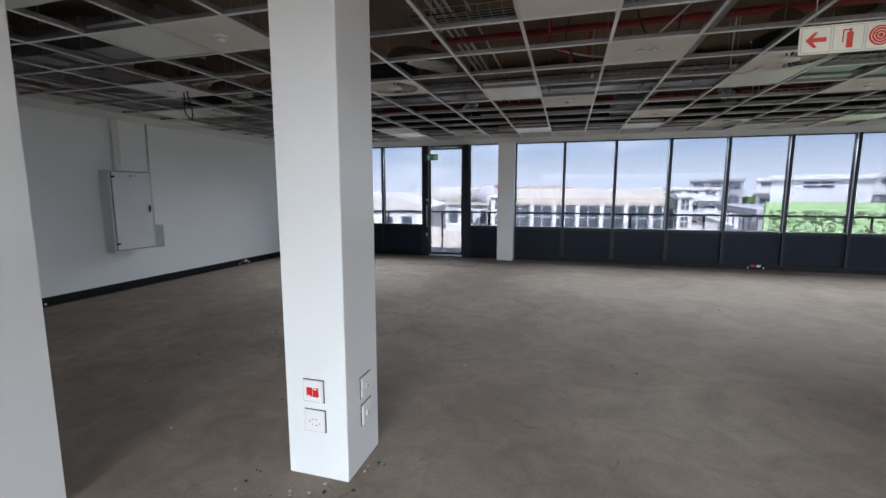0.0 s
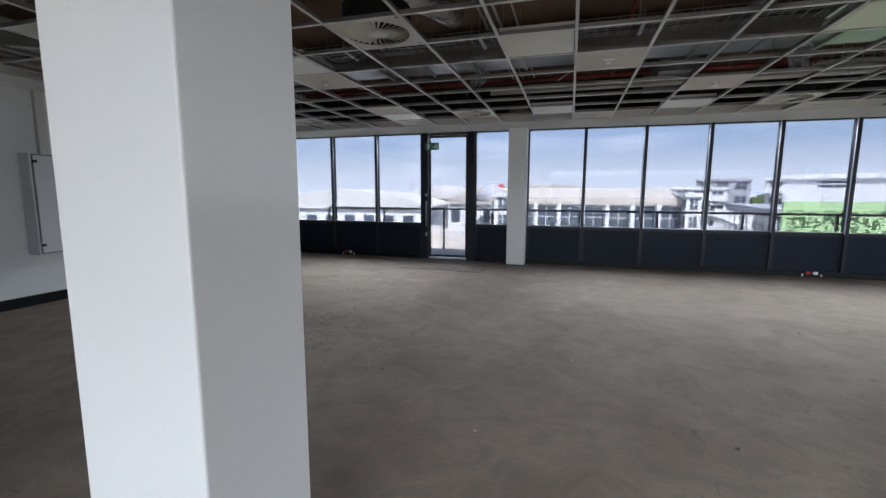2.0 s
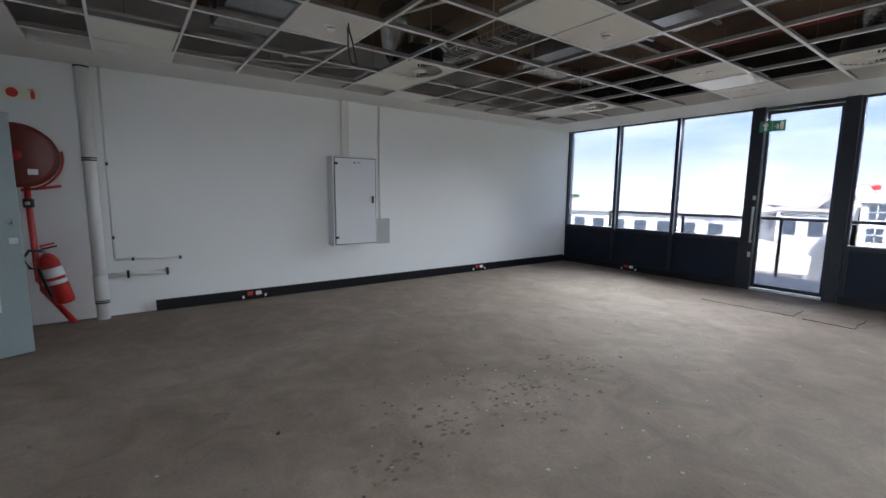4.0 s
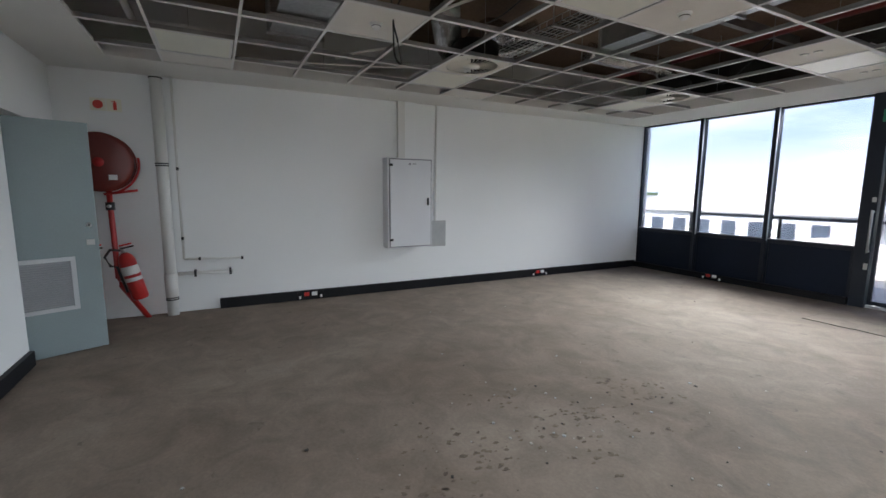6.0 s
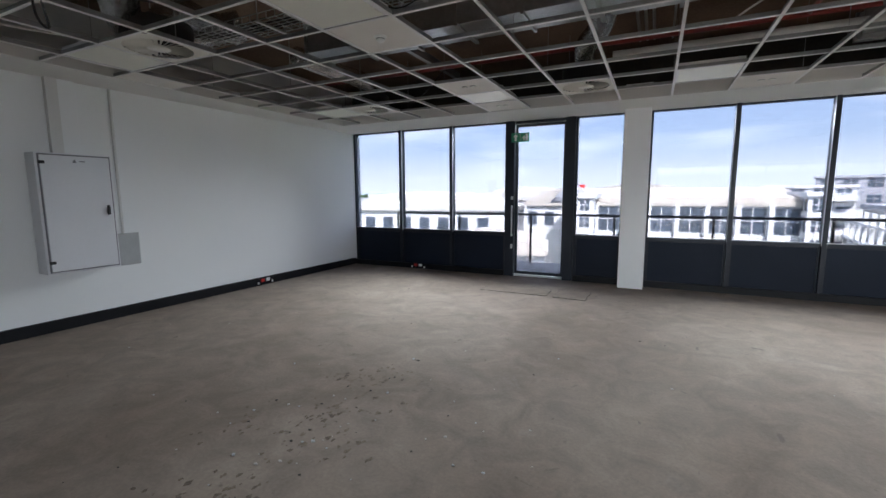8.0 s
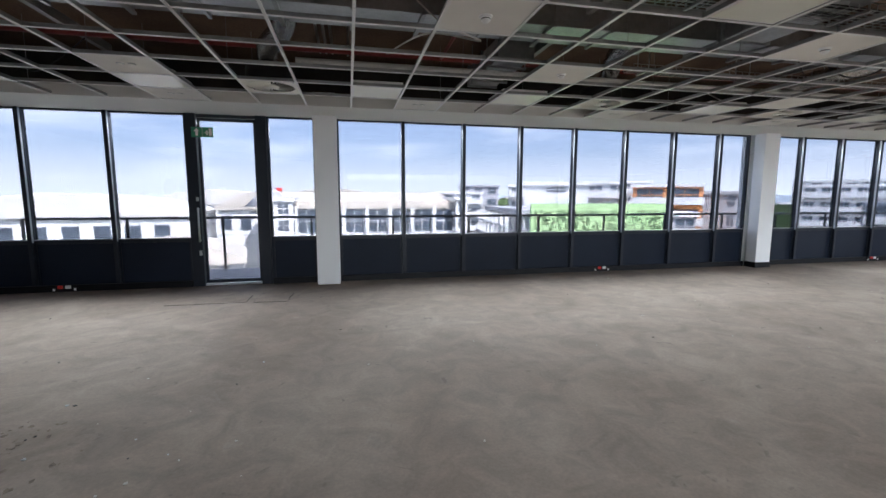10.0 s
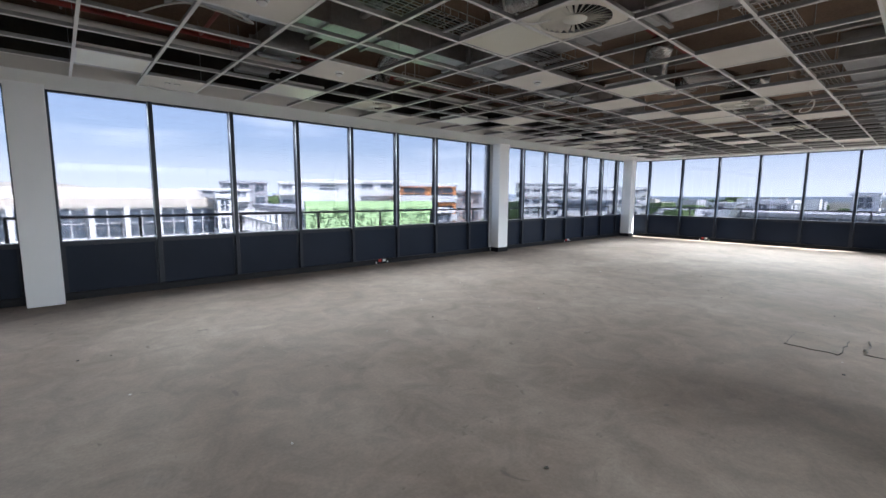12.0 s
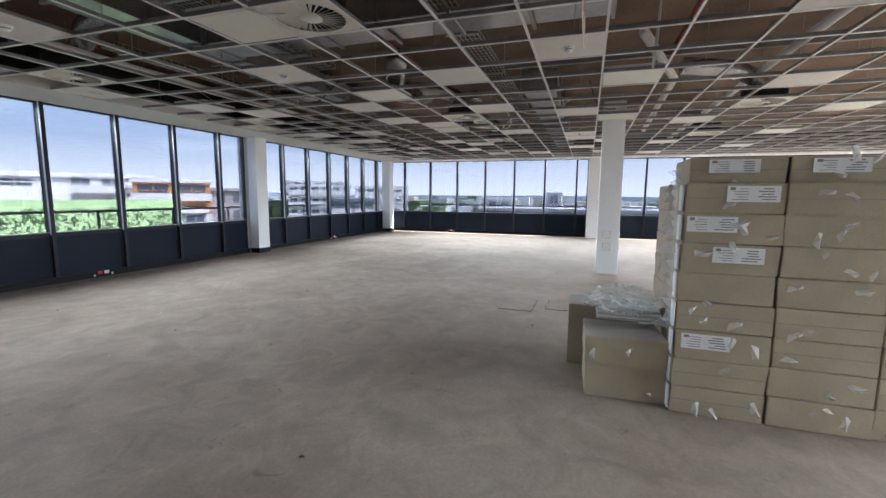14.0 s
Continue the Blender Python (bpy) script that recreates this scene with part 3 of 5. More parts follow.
def air_diffuser():
    s = Shape()
    c, n = 0.3, 36
    ring = arc(c, c, 0.262, 0, 360, n)[:-1]
    outer = []
    for a in range(n):
        t = 2 * math.pi * a / n
        k = 0.294 / max(abs(math.cos(t)), abs(math.sin(t)))
        outer.append((c + k * math.cos(t), c + k * math.sin(t)))
    s.add([(*p, 0.004) for p in ring] + [(*p, 0.004) for p in outer], [(i, (i + 1) % n, n + (i + 1) % n, n + i) for i in range(n)], DIFF)
    for i in (0, 1, 2, 3):
        lo = [(0.006, 0.006), (0.006, 0.589), (0.006, 0.006), (0.589, 0.006)][i]
        hi = [(0.594, 0.011), (0.594, 0.594), (0.011, 0.594), (0.594, 0.594)][i]
        s.box((*lo, 0.004), (*hi, 0.03), DIFF)
    ob = s.make("air_diffuser", "square cream swirl air diffuser with radial blades", "air diffuser", "air diffusers")
    b = Shape().tube([(c, c, 0.03), (c, c, 0.2)], 0.27, DARKGAP, 28)
    b.make("plenum", "dark plenum box", parent=ob)
    v = Shape()
    for k in range(30):
        t = 2 * math.pi * k / 30
        u, w = Vector((math.cos(t), math.sin(t), 0)), Vector((-math.sin(t), math.cos(t), 0))
        o = Vector((c, c, 0))
        a0, a1, h0, h1 = 0.085, 0.262, 0.007, 0.021
        pts = [o + u * a0 - w * h0 + Vector((0, 0, 0.004)), o + u * a1 - w * h1 + Vector((0, 0, 0.004)), o + u * a1 + w * h1 * 0.55 + Vector((0, 0, 0.026)), o + u * a0 + w * h0 * 0.55 + Vector((0, 0, 0.018))]
        v.add(pts + [p + Vector((0, 0, 0.002)) for p in pts], [(0, 1, 2, 3), (7, 6, 5, 4), (0, 4, 5, 1), (1, 5, 6, 2), (2, 6, 7, 3), (3, 7, 4, 0)], DIFF)
    vo = v.make("blades", "radial blades", kind="stuff", parent=ob)
    vo["kind"] = "stuff"
    Shape().tube([(c, c, 0.003), (c, c, 0.02)], 0.088, DIFF, 24).make("hub", "round hub", parent=ob)
    return ob


def ceiling_sensor():
    s = Shape().tube([(0, 0, 0), (0, 0, -0.012)], [0.05, 0.046], WHITEPL, 18).tube([(0, 0, -0.012), (0, 0, -0.03), (0, 0, -0.045)], [0.036, 0.034, 0.018], WHITEPL, 16)
    ob = s.make("smoke_detector", "small white round smoke detector on a ceiling tile", "smoke detector", "smoke detectors")
    Shape().tube([(0, 0, -0.019), (0, 0, -0.024)], 0.0362, BLACKPL, 16).make("slot", "dark slot", parent=ob)
    return ob


def spread(first, places):
    first.matrix_world = places[0]
    for m in places[1:]:
        copy_thing(first, m)


spread(ceiling_light(), [pose(i * CELL, GRID_Y + j * CELL, HEAD) for i, j in LIGHTS])
spread(air_diffuser(), [pose(i * CELL, GRID_Y + j * CELL, HEAD) for i, j in DIFFUSERS])
spread(ceiling_sensor(), [pose((i + 0.5) * CELL, GRID_Y + (j + 0.5) * CELL, HEAD + 0.009) for i, j in SENSOR])
# paired downlights in the edge tiles and round speakers
dl = Shape().tube([(-0.05, 0, 0.0), (-0.05, 0, -0.006)], 0.036, STEEL, 14).tube([(0.05, 0, 0.0), (0.05, 0, -0.006)], 0.036, STEEL, 14).make("downlight", "pair of small round ceiling downlights, off", "downlight", "downlights")
Shape().tube([(-0.05, 0, -0.006), (-0.05, 0, -0.008)], 0.022, LIGHTPANEL, 12).make("lens", "pale lens", parent=dl)
Shape().tube([(0.05, 0, -0.006), (0.05, 0, -0.008)], 0.022, LIGHTPANEL, 12).make("lens", "pale lens", parent=dl)
spread(dl, [pose((i + 0.5) * CELL, GRID_Y + (j + 0.45) * CELL, HEAD + 0.009) for i, j in ((-3, 4), (2, 4), (7, 4), (12, 4), (-3, 2), (3, -4))])


# ---- services in the ceiling void ----
def tray(name, x0, x1, y, z, w=0.3):
    """Wire basket cable tray along x."""
    s = Shape()
    n = int((x1 - x0) / 0.1)
    for k in range(n + 1):
        x = x0 + (x1 - x0) * k / n
        s.box((x - 0.0025, y - w / 2, z), (x + 0.0025, y + w / 2, z + 0.005), STEEL).box((x - 0.0025, y - w / 2, z), (x + 0.0025, y - w / 2 + 0.005, z + 0.06), STEEL).box((x - 0.0025, y + w / 2 - 0.005, z), (x + 0.0025, y + w / 2, z + 0.06), STEEL)
    for k in range(7):
        yy = y - w / 2 + w * k / 6
        s.box((x0, yy - 0.0025, z - 0.004), (x1, yy + 0.0025, z + 0.001), STEEL)
    s.box((x0, y - w / 2, z + 0.055), (x1, y - w / 2 + 0.006, z + 0.061), STEEL).box((x0, y + w / 2 - 0.006, z + 0.055), (x1, y + w / 2, z + 0.061), STEEL)
    ob = s.make(name, "galvanised wire basket cable tray hung under the soffit", "cable tray", "cable trays")
    h = Shape()
    for k in range(int((x1 - x0) / 1.5) + 1):
        x = x0 + 0.2 + 1.5 * k
        if x < x1:
            h.box((x - 0.004, y - w / 2 - 0.012, z - 0.01), (x + 0.004, y - w / 2 - 0.004, TOP), STEEL).box((x - 0.004, y + w / 2 + 0.004, z - 0.01), (x + 0.004, y + w / 2 + 0.012, TOP), STEEL).box((x - 0.015, y - w / 2 - 0.02, z - 0.02), (x + 0.015, y + w / 2 + 0.02, z - 0.005), STEEL)
    h.make("hanger", "threaded rod hangers", kind="stuff", parent=ob)
    c = Shape()
    r = random.Random(int(y * 10))
    for k in range(5):
        yy = y - w / 3 + 0.05 * k
        c.tube([(x0 + (x1 - x0) * q / 12, yy + r.uniform(-0.03, 0.03), z + 0.012 + r.uniform(0, 0.02)) for q in range(13)], 0.008, CABLE, 5)
    c.make("cable", "black cables", kind="stuff", parent=ob)
    return ob


tray("cable_tray", -4.4, 5.4, 8.72, 2.98)
tray("cable_tray", 0.2, 9.0, 6.75, 3.05)
tray("cable_tray", 4.0, 16.0, 10.6, 3.0, 0.2)


def duct(x0, y0, x1, y1, z0, z1, label):
    """Rectangular sheet duct with flanged joints."""
    s = Shape().box((x0, y0, z0), (x1, y1, z1), DUCT, 0.006)
    long_x = x1 - x0 > y1 - y0
    n = max(2, int((x1 - x0 if long_x else y1 - y0) / 1.2))
    ob = s.make("air_duct", label, "air duct", "sheet metal ducts")
    f = Shape()
    for k in range(n + 1):
        if long_x:
            x = x0 + (x1 - x0) * k / n
            f.box((x - 0.015, y0 - 0.025, z0 - 0.025), (x + 0.015, y1 + 0.025, z1 + 0.02), DUCT)
        else:
            y = y0 + (y1 - y0) * k / n
            f.box((x0 - 0.025, y - 0.015, z0 - 0.025), (x1 + 0.025, y + 0.015, z1 + 0.02), DUCT)
    f.make("flange", "bolted flanges", kind="stuff", parent=ob)
    h = Shape()
    for k in range(n):
        t = (k + 0.5) / n
        if long_x:
            x = x0 + (x1 - x0) * t
            h.box((x - 0.02, y0 - 0.06, z0 - 0.03), (x + 0.02, y1 + 0.06, z0 - 0.008), WEB)
            for y in (y0 - 0.05, y1 + 0.05):
                h.box((x - 0.005, y - 0.005, z0 - 0.03), (x + 0.005, y + 0.005, TOP), WEB)
        else:
            y = y0 + (y1 - y0) * t
            h.box((x0 - 0.06, y - 0.02, z0 - 0.03), (x1 + 0.06, y + 0.02, z0 - 0.008), WEB)
            for x in (x0 - 0.05, x1 + 0.05):
                h.box((x - 0.005, y - 0.005, z0 - 0.03), (x + 0.005, y + 0.005, TOP), WEB)
    h.make("hanger", "steel channel hangers", kind="stuff", parent=ob)
    return ob


duct(-3.2, 9.7, 9.5, 10.15, 3.08, 3.38, "long galvanised sheet metal air duct above the grid")
duct(4.3, 5.3, 4.8, 9.5, 3.02, 3.3, "galvanised branch duct above the grid")
duct(-4.2, 6.3, -2.2, 6.8, 3.0, 3.3, "short galvanised duct with dented faces")
duct(7.6, 6.0, 15.6, 6.5, 3.05, 3.36, "long galvanised sheet metal air duct above the grid")
duct(2.3, 10.6, 2.7, 11.9, 3.05, 3.3, "galvanised duct stub near the window")


def flex(points, r, label):
    """Ribbed foil hose along a bent line."""
    pts, rad = [], []
    P = [Vector(p) for p in points]
    for k in range(len(P) - 1):
        m = max(4, int((P[k + 1] - P[k]).length / 0.018))
        for q in range(m):
            t = q / m
            a = P[max(k - 1, 0)]
            b, c = P[k], P[k + 1]
            e = P[min(k + 2, len(P) - 1)]
            pt = 0.5 * ((2 * b) + (c - a) * t + (2 * a - 5 * b + 4 * c - e) * t * t + (3 * b - a - 3 * c + e) * t ** 3)
            pts.append(pt)
            rad.append(r * (1 + (0.07 if len(pts) % 2 else -0.05)))
    s = Shape().tube(pts, rad, FOIL, 16)
    return s.make("flexible_duct", label, "flexible duct", "foil hoses")


for i, j in DIFFUSERS:
    x, y = (i + 0.5) * CELL, GRID_Y + (j + 0.5) * CELL
    dy = 0.9 if j < 3 else -1.0
    side = 0.35 if i % 2 else -0.3
    flex([(x, y, HEAD + 0.2), (x, y + dy * 0.2, HEAD + 0.38), (x + side * 0.6, y + dy * 0.6, HEAD + 0.45), (x + side, y + dy * 1.2, HEAD + 0.5)], 0.11, "silver foil flexible duct feeding a diffuser")
flex([(-3.0, 7.6, 3.05), (-3.6, 8.0, 2.92), (-3.9, 8.5, 3.0), (-3.4, 9.0, 3.2)], 0.13, "slack crumpled foil duct lying above the grid")
flex([(5.6, 7.8, 3.1), (6.2, 8.1, 2.95), (7.0, 8.3, 3.0), (7.8, 8.2, 3.15)], 0.13, "slack crumpled foil duct lying above the grid")
flex([(8.0, 7.4, 3.1), (9.0, 7.6, 2.95), (10.2, 7.5, 2.95), (11.4, 7.8, 3.1)], 0.12, "slack crumpled foil duct lying above the grid")

pip = 0
for pts, r, material, label in (
        ([(-4.4, 11.3, 3.2), (16, 11.3, 3.2)], 0.028, REDPIPE, "red oxide sprinkler pipe under the soffit"),
        ([(0.0, 7.9, 3.28), (16, 7.9, 3.28)], 0.035, REDPIPE, "red oxide sprinkler pipe under the soffit"),
        ([(0.1, 4.5, 3.25), (16, 4.5, 3.25)], 0.028, REDPIPE, "red oxide sprinkler pipe under the soffit"),
        ([(1.75, 7.9, 3.28), (1.75, 11.3, 3.2)], 0.02, REDPIPE, "red oxide branch pipe under the soffit"),
        ([(1.35, 7.35, 3.4), (1.35, 7.35, 2.95), (1.55, 7.35, 2.9), (1.55, 7.35, 2.78)], 0.02, REDPIPE, "red oxide sprinkler drop"),
        ([(-4.3, 5.4, 3.2), (0.0, 5.6, 3.2)], 0.05, REDPIPE, "thick red sprinkler main under the soffit"),
        ([(0.22, 5.5, 3.36), (0.22, 11.9, 3.36)], 0.016, STEEL, "steel conduit fixed to the soffit"),
        ([(0.30, 5.5, 3.36), (0.30, 11.9, 3.36)], 0.016, STEEL, "steel conduit fixed to the soffit"),
        ([(0.38, 5.5, 3.36), (0.38, 11.9, 3.36)], 0.016, STEEL, "steel conduit fixed to the soffit"),
        ([(0.58, 5.5, 3.34), (0.58, 11.9, 3.34)], 0.012, STEEL, "steel conduit fixed to the soffit"),
        ([(0.0, 3.3, 3.1), (16, 3.3, 3.1)], 0.05, PVC, "white waste pipe under the soffit"),
        ([(5.2, 5.0, 2.98), (7.2, 4.4, 3.0), (12.0, 4.25, 3.0)], 0.05, PVC, "white waste pipe under the soffit"),
        ([(-4.3, 5.2, 2.9), (-2.0, 5.2, 2.9)], 0.03, PVC, "white pipe above the grid"),
        ([(0.0, 10.9, 2.95), (14, 10.95, 2.95)], 0.035, PVC, "insulated white pipe near the window")):
    Shape().tube(pts, r, material, 10).make("pipe", label, "pipe", "pipes above the grid")
# dark beams of the structure
for x in (-2.35, 2.9, 6.9, 11.2, 15.0):
    Shape().box((x - 0.03, 5.0 if x < 0 else SOUTH, 3.22), (x + 0.03, GY1, 3.26), WEB).box((x - 0.004, 5.0 if x < 0 else SOUTH, 3.26), (x + 0.004, GY1, 3.34), WEB).make("channel", "galvanised support channel under the soffit", "channel", "support channels")
# hanger wires of the grid
hw = Shape()
for i in range(-7, 27, 2):
    for j in range(-18, 5, 2):
        if i >= 0 or GRID_Y + j * CELL > GY0:
            hw.box((i * CELL - 0.002, GRID_Y + j * CELL + 0.25, HEAD + 0.04), (i * CELL + 0.002, GRID_Y + j * CELL + 0.254, TOP), WEB)
hw.make("hanger_wires", "thin steel hanger wires of the ceiling grid", "wire", kind="stuff")


def loose_cable(pts, r, material, label):
    P, out = [Vector(p) for p in pts], []
    for k in range(len(P) - 1):
        for q in range(8):
            t = q / 8
            a, b, c, e = P[max(k - 1, 0)], P[k], P[k + 1], P[min(k + 2, len(P) - 1)]
            out.append(0.5 * ((2 * b) + (c - a) * t + (2 * a - 5 * b + 4 * c - e) * t * t + (3 * b - a - 3 * c + e) * t ** 3))
    out.append(P[-1])
    return Shape().tube(out, r, material, 6).make("cable", label, "cable", "loose ceiling cables")


loose_cable([(-2.8, 7.0, 3.2), (-2.7, 7.0, 2.75), (-2.72, 7.02, 2.5), (-2.66, 7.05, 2.42), (-2.6, 7.0, 2.55), (-2.62, 6.98, 2.75), (-2.5, 7.1, 3.0)], 0.007, CABLE, "black cable looping down through the grid")
loose_cable([(3.1, 8.0, 3.3), (3.05, 7.9, 2.8), (3.1, 7.75, 2.68), (3.25, 7.62, 2.72), (3.3, 7.7, 2.86), (3.2, 7.9, 3.0)], 0.009, WHITECABLE, "white cable looping out of the open grid")
loose_cable([(1.0, 9.6, 3.3), (1.35, 9.4, 2.9), (1.5, 9.3, 2.8), (1.75, 9.6, 2.85), (1.3, 9.8, 2.95), (1.0, 10.6, 3.0)], 0.008, WHITECABLE, "coiled white cable above the grid")
loose_cable([(7.8, 6.9, 2.95), (8.2, 6.8, 2.74), (8.6, 6.9, 2.66), (9.1, 7.1, 2.75), (9.6, 7.0, 3.0)], 0.009, WHITECABLE, "pale cable sagging through the grid")
loose_cable([(9.7, 7.8, 3.0), (9.9, 7.4, 2.72), (10.4, 7.2, 2.62), (10.9, 7.5, 2.74), (11.0, 8.0, 3.1)], 0.009, CABLE, "dark cable sagging through the grid")
loose_cable([(-4.0, 6.9, 2.78), (-3.6, 7.0, 2.74), (-3.3, 7.3, 2.78), (-2.9, 7.4, 2.9), (-2.6, 7.9, 3.1)], 0.012, WHITECABLE, "thick pale hose lying on the grid")
loose_cable([(-4.45, 6.1, 2.75), (-4.2, 6.5, 2.74), (-4.1, 7.0, 2.75), (-3.9, 7.6, 2.76), (-3.95, 8.4, 2.9)], 0.008, WHITECABLE, "white cable lying along the ceiling edge")
loose_cable([(2.1, 6.3, 3.3), (2.0, 6.5, 3.0), (2.15, 6.9, 2.82), (2.4, 7.2, 2.9), (2.5, 7.5, 3.2)], 0.008, CABLE, "black cable hanging above the grid")
loose_cable([(1.6, 7.1, 3.3), (1.5, 7.2, 2.95), (1.7, 7.4, 2.76), (1.95, 7.3, 2.8), (2.1, 7.6, 3.1)], 0.007, CABLE, "black cable hanging above the grid")
loose_cable([(4.9, 4.9, 3.4), (4.93, 4.9, 3.0), (4.9, 4.92, 2.66), (4.94, 4.93, 2.6), (4.96, 4.9, 3.1)], 0.01, WHITECABLE, "frayed pale cord hanging at the grid")
for k in range(16):
    x, y = rng.uniform(-4, 14), rng.uniform(5.3, 11.5)
    a = rng.uniform(0, 6.28)
    loose_cable([(x + math.cos(a) * t * 0.5, y + math.sin(a) * t * 0.5 + rng.uniform(-0.1, 0.1), 2.78 + abs(t - 1.5) * 0.25 + rng.uniform(0, 0.1)) for t in (0, 1, 2, 3)], rng.choice((0.006, 0.009)), rng.choice((CABLE, CABLE, WHITECABLE)), "loose cable lying over the ceiling grid")

# fire equipment sign hung from the ceiling
sg = Shape().box((2.5, 5.5, 2.205), (3.02, 5.506, 2.335), SIGNW, 0.001).make("hanging_sign", "cream hanging sign with red fire equipment pictograms", "sign")
sp = Shape()
for k in range(4):
    x = 2.508 + 0.128 * k
    for lo, hi in (((x, 2.212), (x + 0.12, 2.214)), ((x, 2.326), (x + 0.12, 2.328)), ((x, 2.212), (x + 0.002, 2.328)), ((x + 0.118, 2.212), (x + 0.12, 2.328))):
        sp.box((lo[0], 5.4985, lo[1]), (hi[0], 5.4995, hi[1]), GREYPATCH)
sp.make("border", "thin grey borders", kind="stuff", parent=sg)
ar = Shape().poly([(2.525, 5.4985, 2.27), (2.56, 5.4985, 2.305), (2.575, 5.4985, 2.305), (2.556, 5.4985, 2.28), (2.61, 5.4985, 2.28), (2.61, 5.4985, 2.26), (2.556, 5.4985, 2.26), (2.575, 5.4985, 2.235), (2.56, 5.4985, 2.235)], (0, 0.001, 0), SIGNR)
ar.box((2.69, 5.4985, 2.225), (2.715, 5.4995, 2.295), SIGNR).box((2.697, 5.4985, 2.295), (2.708, 5.4995, 2.312), SIGNR).box((2.675, 5.4985, 2.303), (2.70, 5.4995, 2.309), SIGNR).box((2.673, 5.4985, 2.25), (2.678, 5.4995, 2.305), SIGNR)
ar.poly([(x, 5.4985, z) for x, z in arc(2.82, 2.27, 0.045, 0, 360, 24)[:-1]], (0, 0.001, 0), SIGNR)
for r in (0.036, 0.024, 0.012):
    pts = arc(2.82, 2.27, r, 0, 360, 20)
    ar.tube([(x, 5.4978, z) for x, z in pts], 0.0018, SIGNW, 4)
ar.make("pictogram", "red arrow, extinguisher and hose reel shapes", kind="stuff", parent=sg)
Shape().tube([(2.56, 5.503, 2.335), (2.56, 5.503, HEAD)], 0.002, STEEL, 5).tube([(2.96, 5.503, 2.335), (2.96, 5.503, HEAD)], 0.002, STEEL, 5).make("hanger", "thin wires", kind="stuff", parent=sg)

sg.matrix_world = pose(0.12, 0, 0.025)

# exit sign on the door post
ex = Shape().box((-1.75, NORTH - 0.085, 2.34), (-1.44, NORTH - 0.07, 2.49), SIGNG, 0.003).make("exit_sign", "small green exit sign with white pictograms above the door", "sign")
ep = Shape().poly([(-1.672, NORTH - 0.0865, 2.475), (-1.63, NORTH - 0.0865, 2.425), (-1.655, NORTH - 0.0865, 2.425), (-1.655, NORTH - 0.0865, 2.36), (-1.69, NORTH - 0.0865, 2.36), (-1.69, NORTH - 0.0865, 2.425), (-1.715, NORTH - 0.0865, 2.425)], (0, 0.001, 0), WHITEPL)
ep.box((-1.597, NORTH - 0.0865, 2.345), (-1.593, NORTH - 0.0855, 2.485), WHITEPL).box((-1.54, NORTH - 0.0865, 2.37), (-1.515, NORTH - 0.0855, 2.44), WHITEPL, 0.0).box((-1.57, NORTH - 0.0865, 2.40), (-1.485, NORTH - 0.0855, 2.412), WHITEPL).box((-1.5, NORTH - 0.0865, 2.36), (-1.46, NORTH - 0.0855, 2.47), WHITEPL)
ep.make("pictogram", "white arrow and bars", kind="stuff", parent=ex)
ex.matrix_world = pose(-0.037, 0, 0)

# ---- west wall ----
bx = Shape().box((DRAWN, 7.73, 0.70), (DRAWN + 0.19, 8.37, 1.89), GREYBOX, 0.004).make("distribution_board", "pale grey steel electrical cabinet on the white wall, closed", "electrical cabinet")
Shape().box((DRAWN + 0.191, 7.765, 0.725), (DRAWN + 0.205, 8.345, 1.865), GREYBOX, 0.004).make("door", "flush steel door", parent=bx)
Shape().box((DRAWN + 0.19, 7.752, 0.712), (DRAWN + 0.194, 8.358, 1.878), INK).make("gap", "dark door gap", parent=bx)
for z in (0.80, 1.78):
    Shape().box((DRAWN + 0.19, 7.755, z), (DRAWN + 0.215, 7.80, z + 0.03), BLACKPL, 0.004).make("hinge", "black hinge", parent=bx)
Shape().box((DRAWN + 0.205, 8.285, 1.27), (DRAWN + 0.228, 8.31, 1.37), BLACKPL, 0.006).make("lock", "black swing lock", parent=bx)
Shape().poly([(DRAWN + 0.206, 8.02, 1.8), (DRAWN + 0.206, 8.06, 1.8), (DRAWN + 0.206, 8.04, 1.835)], (0.001, 0, 0), INK).box((DRAWN + 0.206, 8.08, 1.81), (DRAWN + 0.207, 8.13, 1.82), INK).make("label", "tiny warning mark", parent=bx)
Shape().box((DRAWN, 8.43, 0.67), (DRAWN + 0.004, 8.68, 1.04), GREYPATCH).make("wall_patch", "grey unpainted rectangle on the white wall", "patch")
tk = Shape().box((DRAWN, 7.93, 1.89), (DRAWN + 0.06, 8.03, HEAD), PVC, 0.004).box((DRAWN, 8.03, 1.89), (DRAWN + 0.045, 8.18, HEAD), WALL, 0.004)
tk.make("cable_trunking", "vertical white cable trunking above the cabinet", "trunking")
Shape().tube([(DRAWN + 0.015, 8.51, 1.04), (DRAWN + 0.015, 8.51, HEAD)], 0.016, PVC, 10).make("conduit", "thin white vertical conduit on the wall", "pipe")

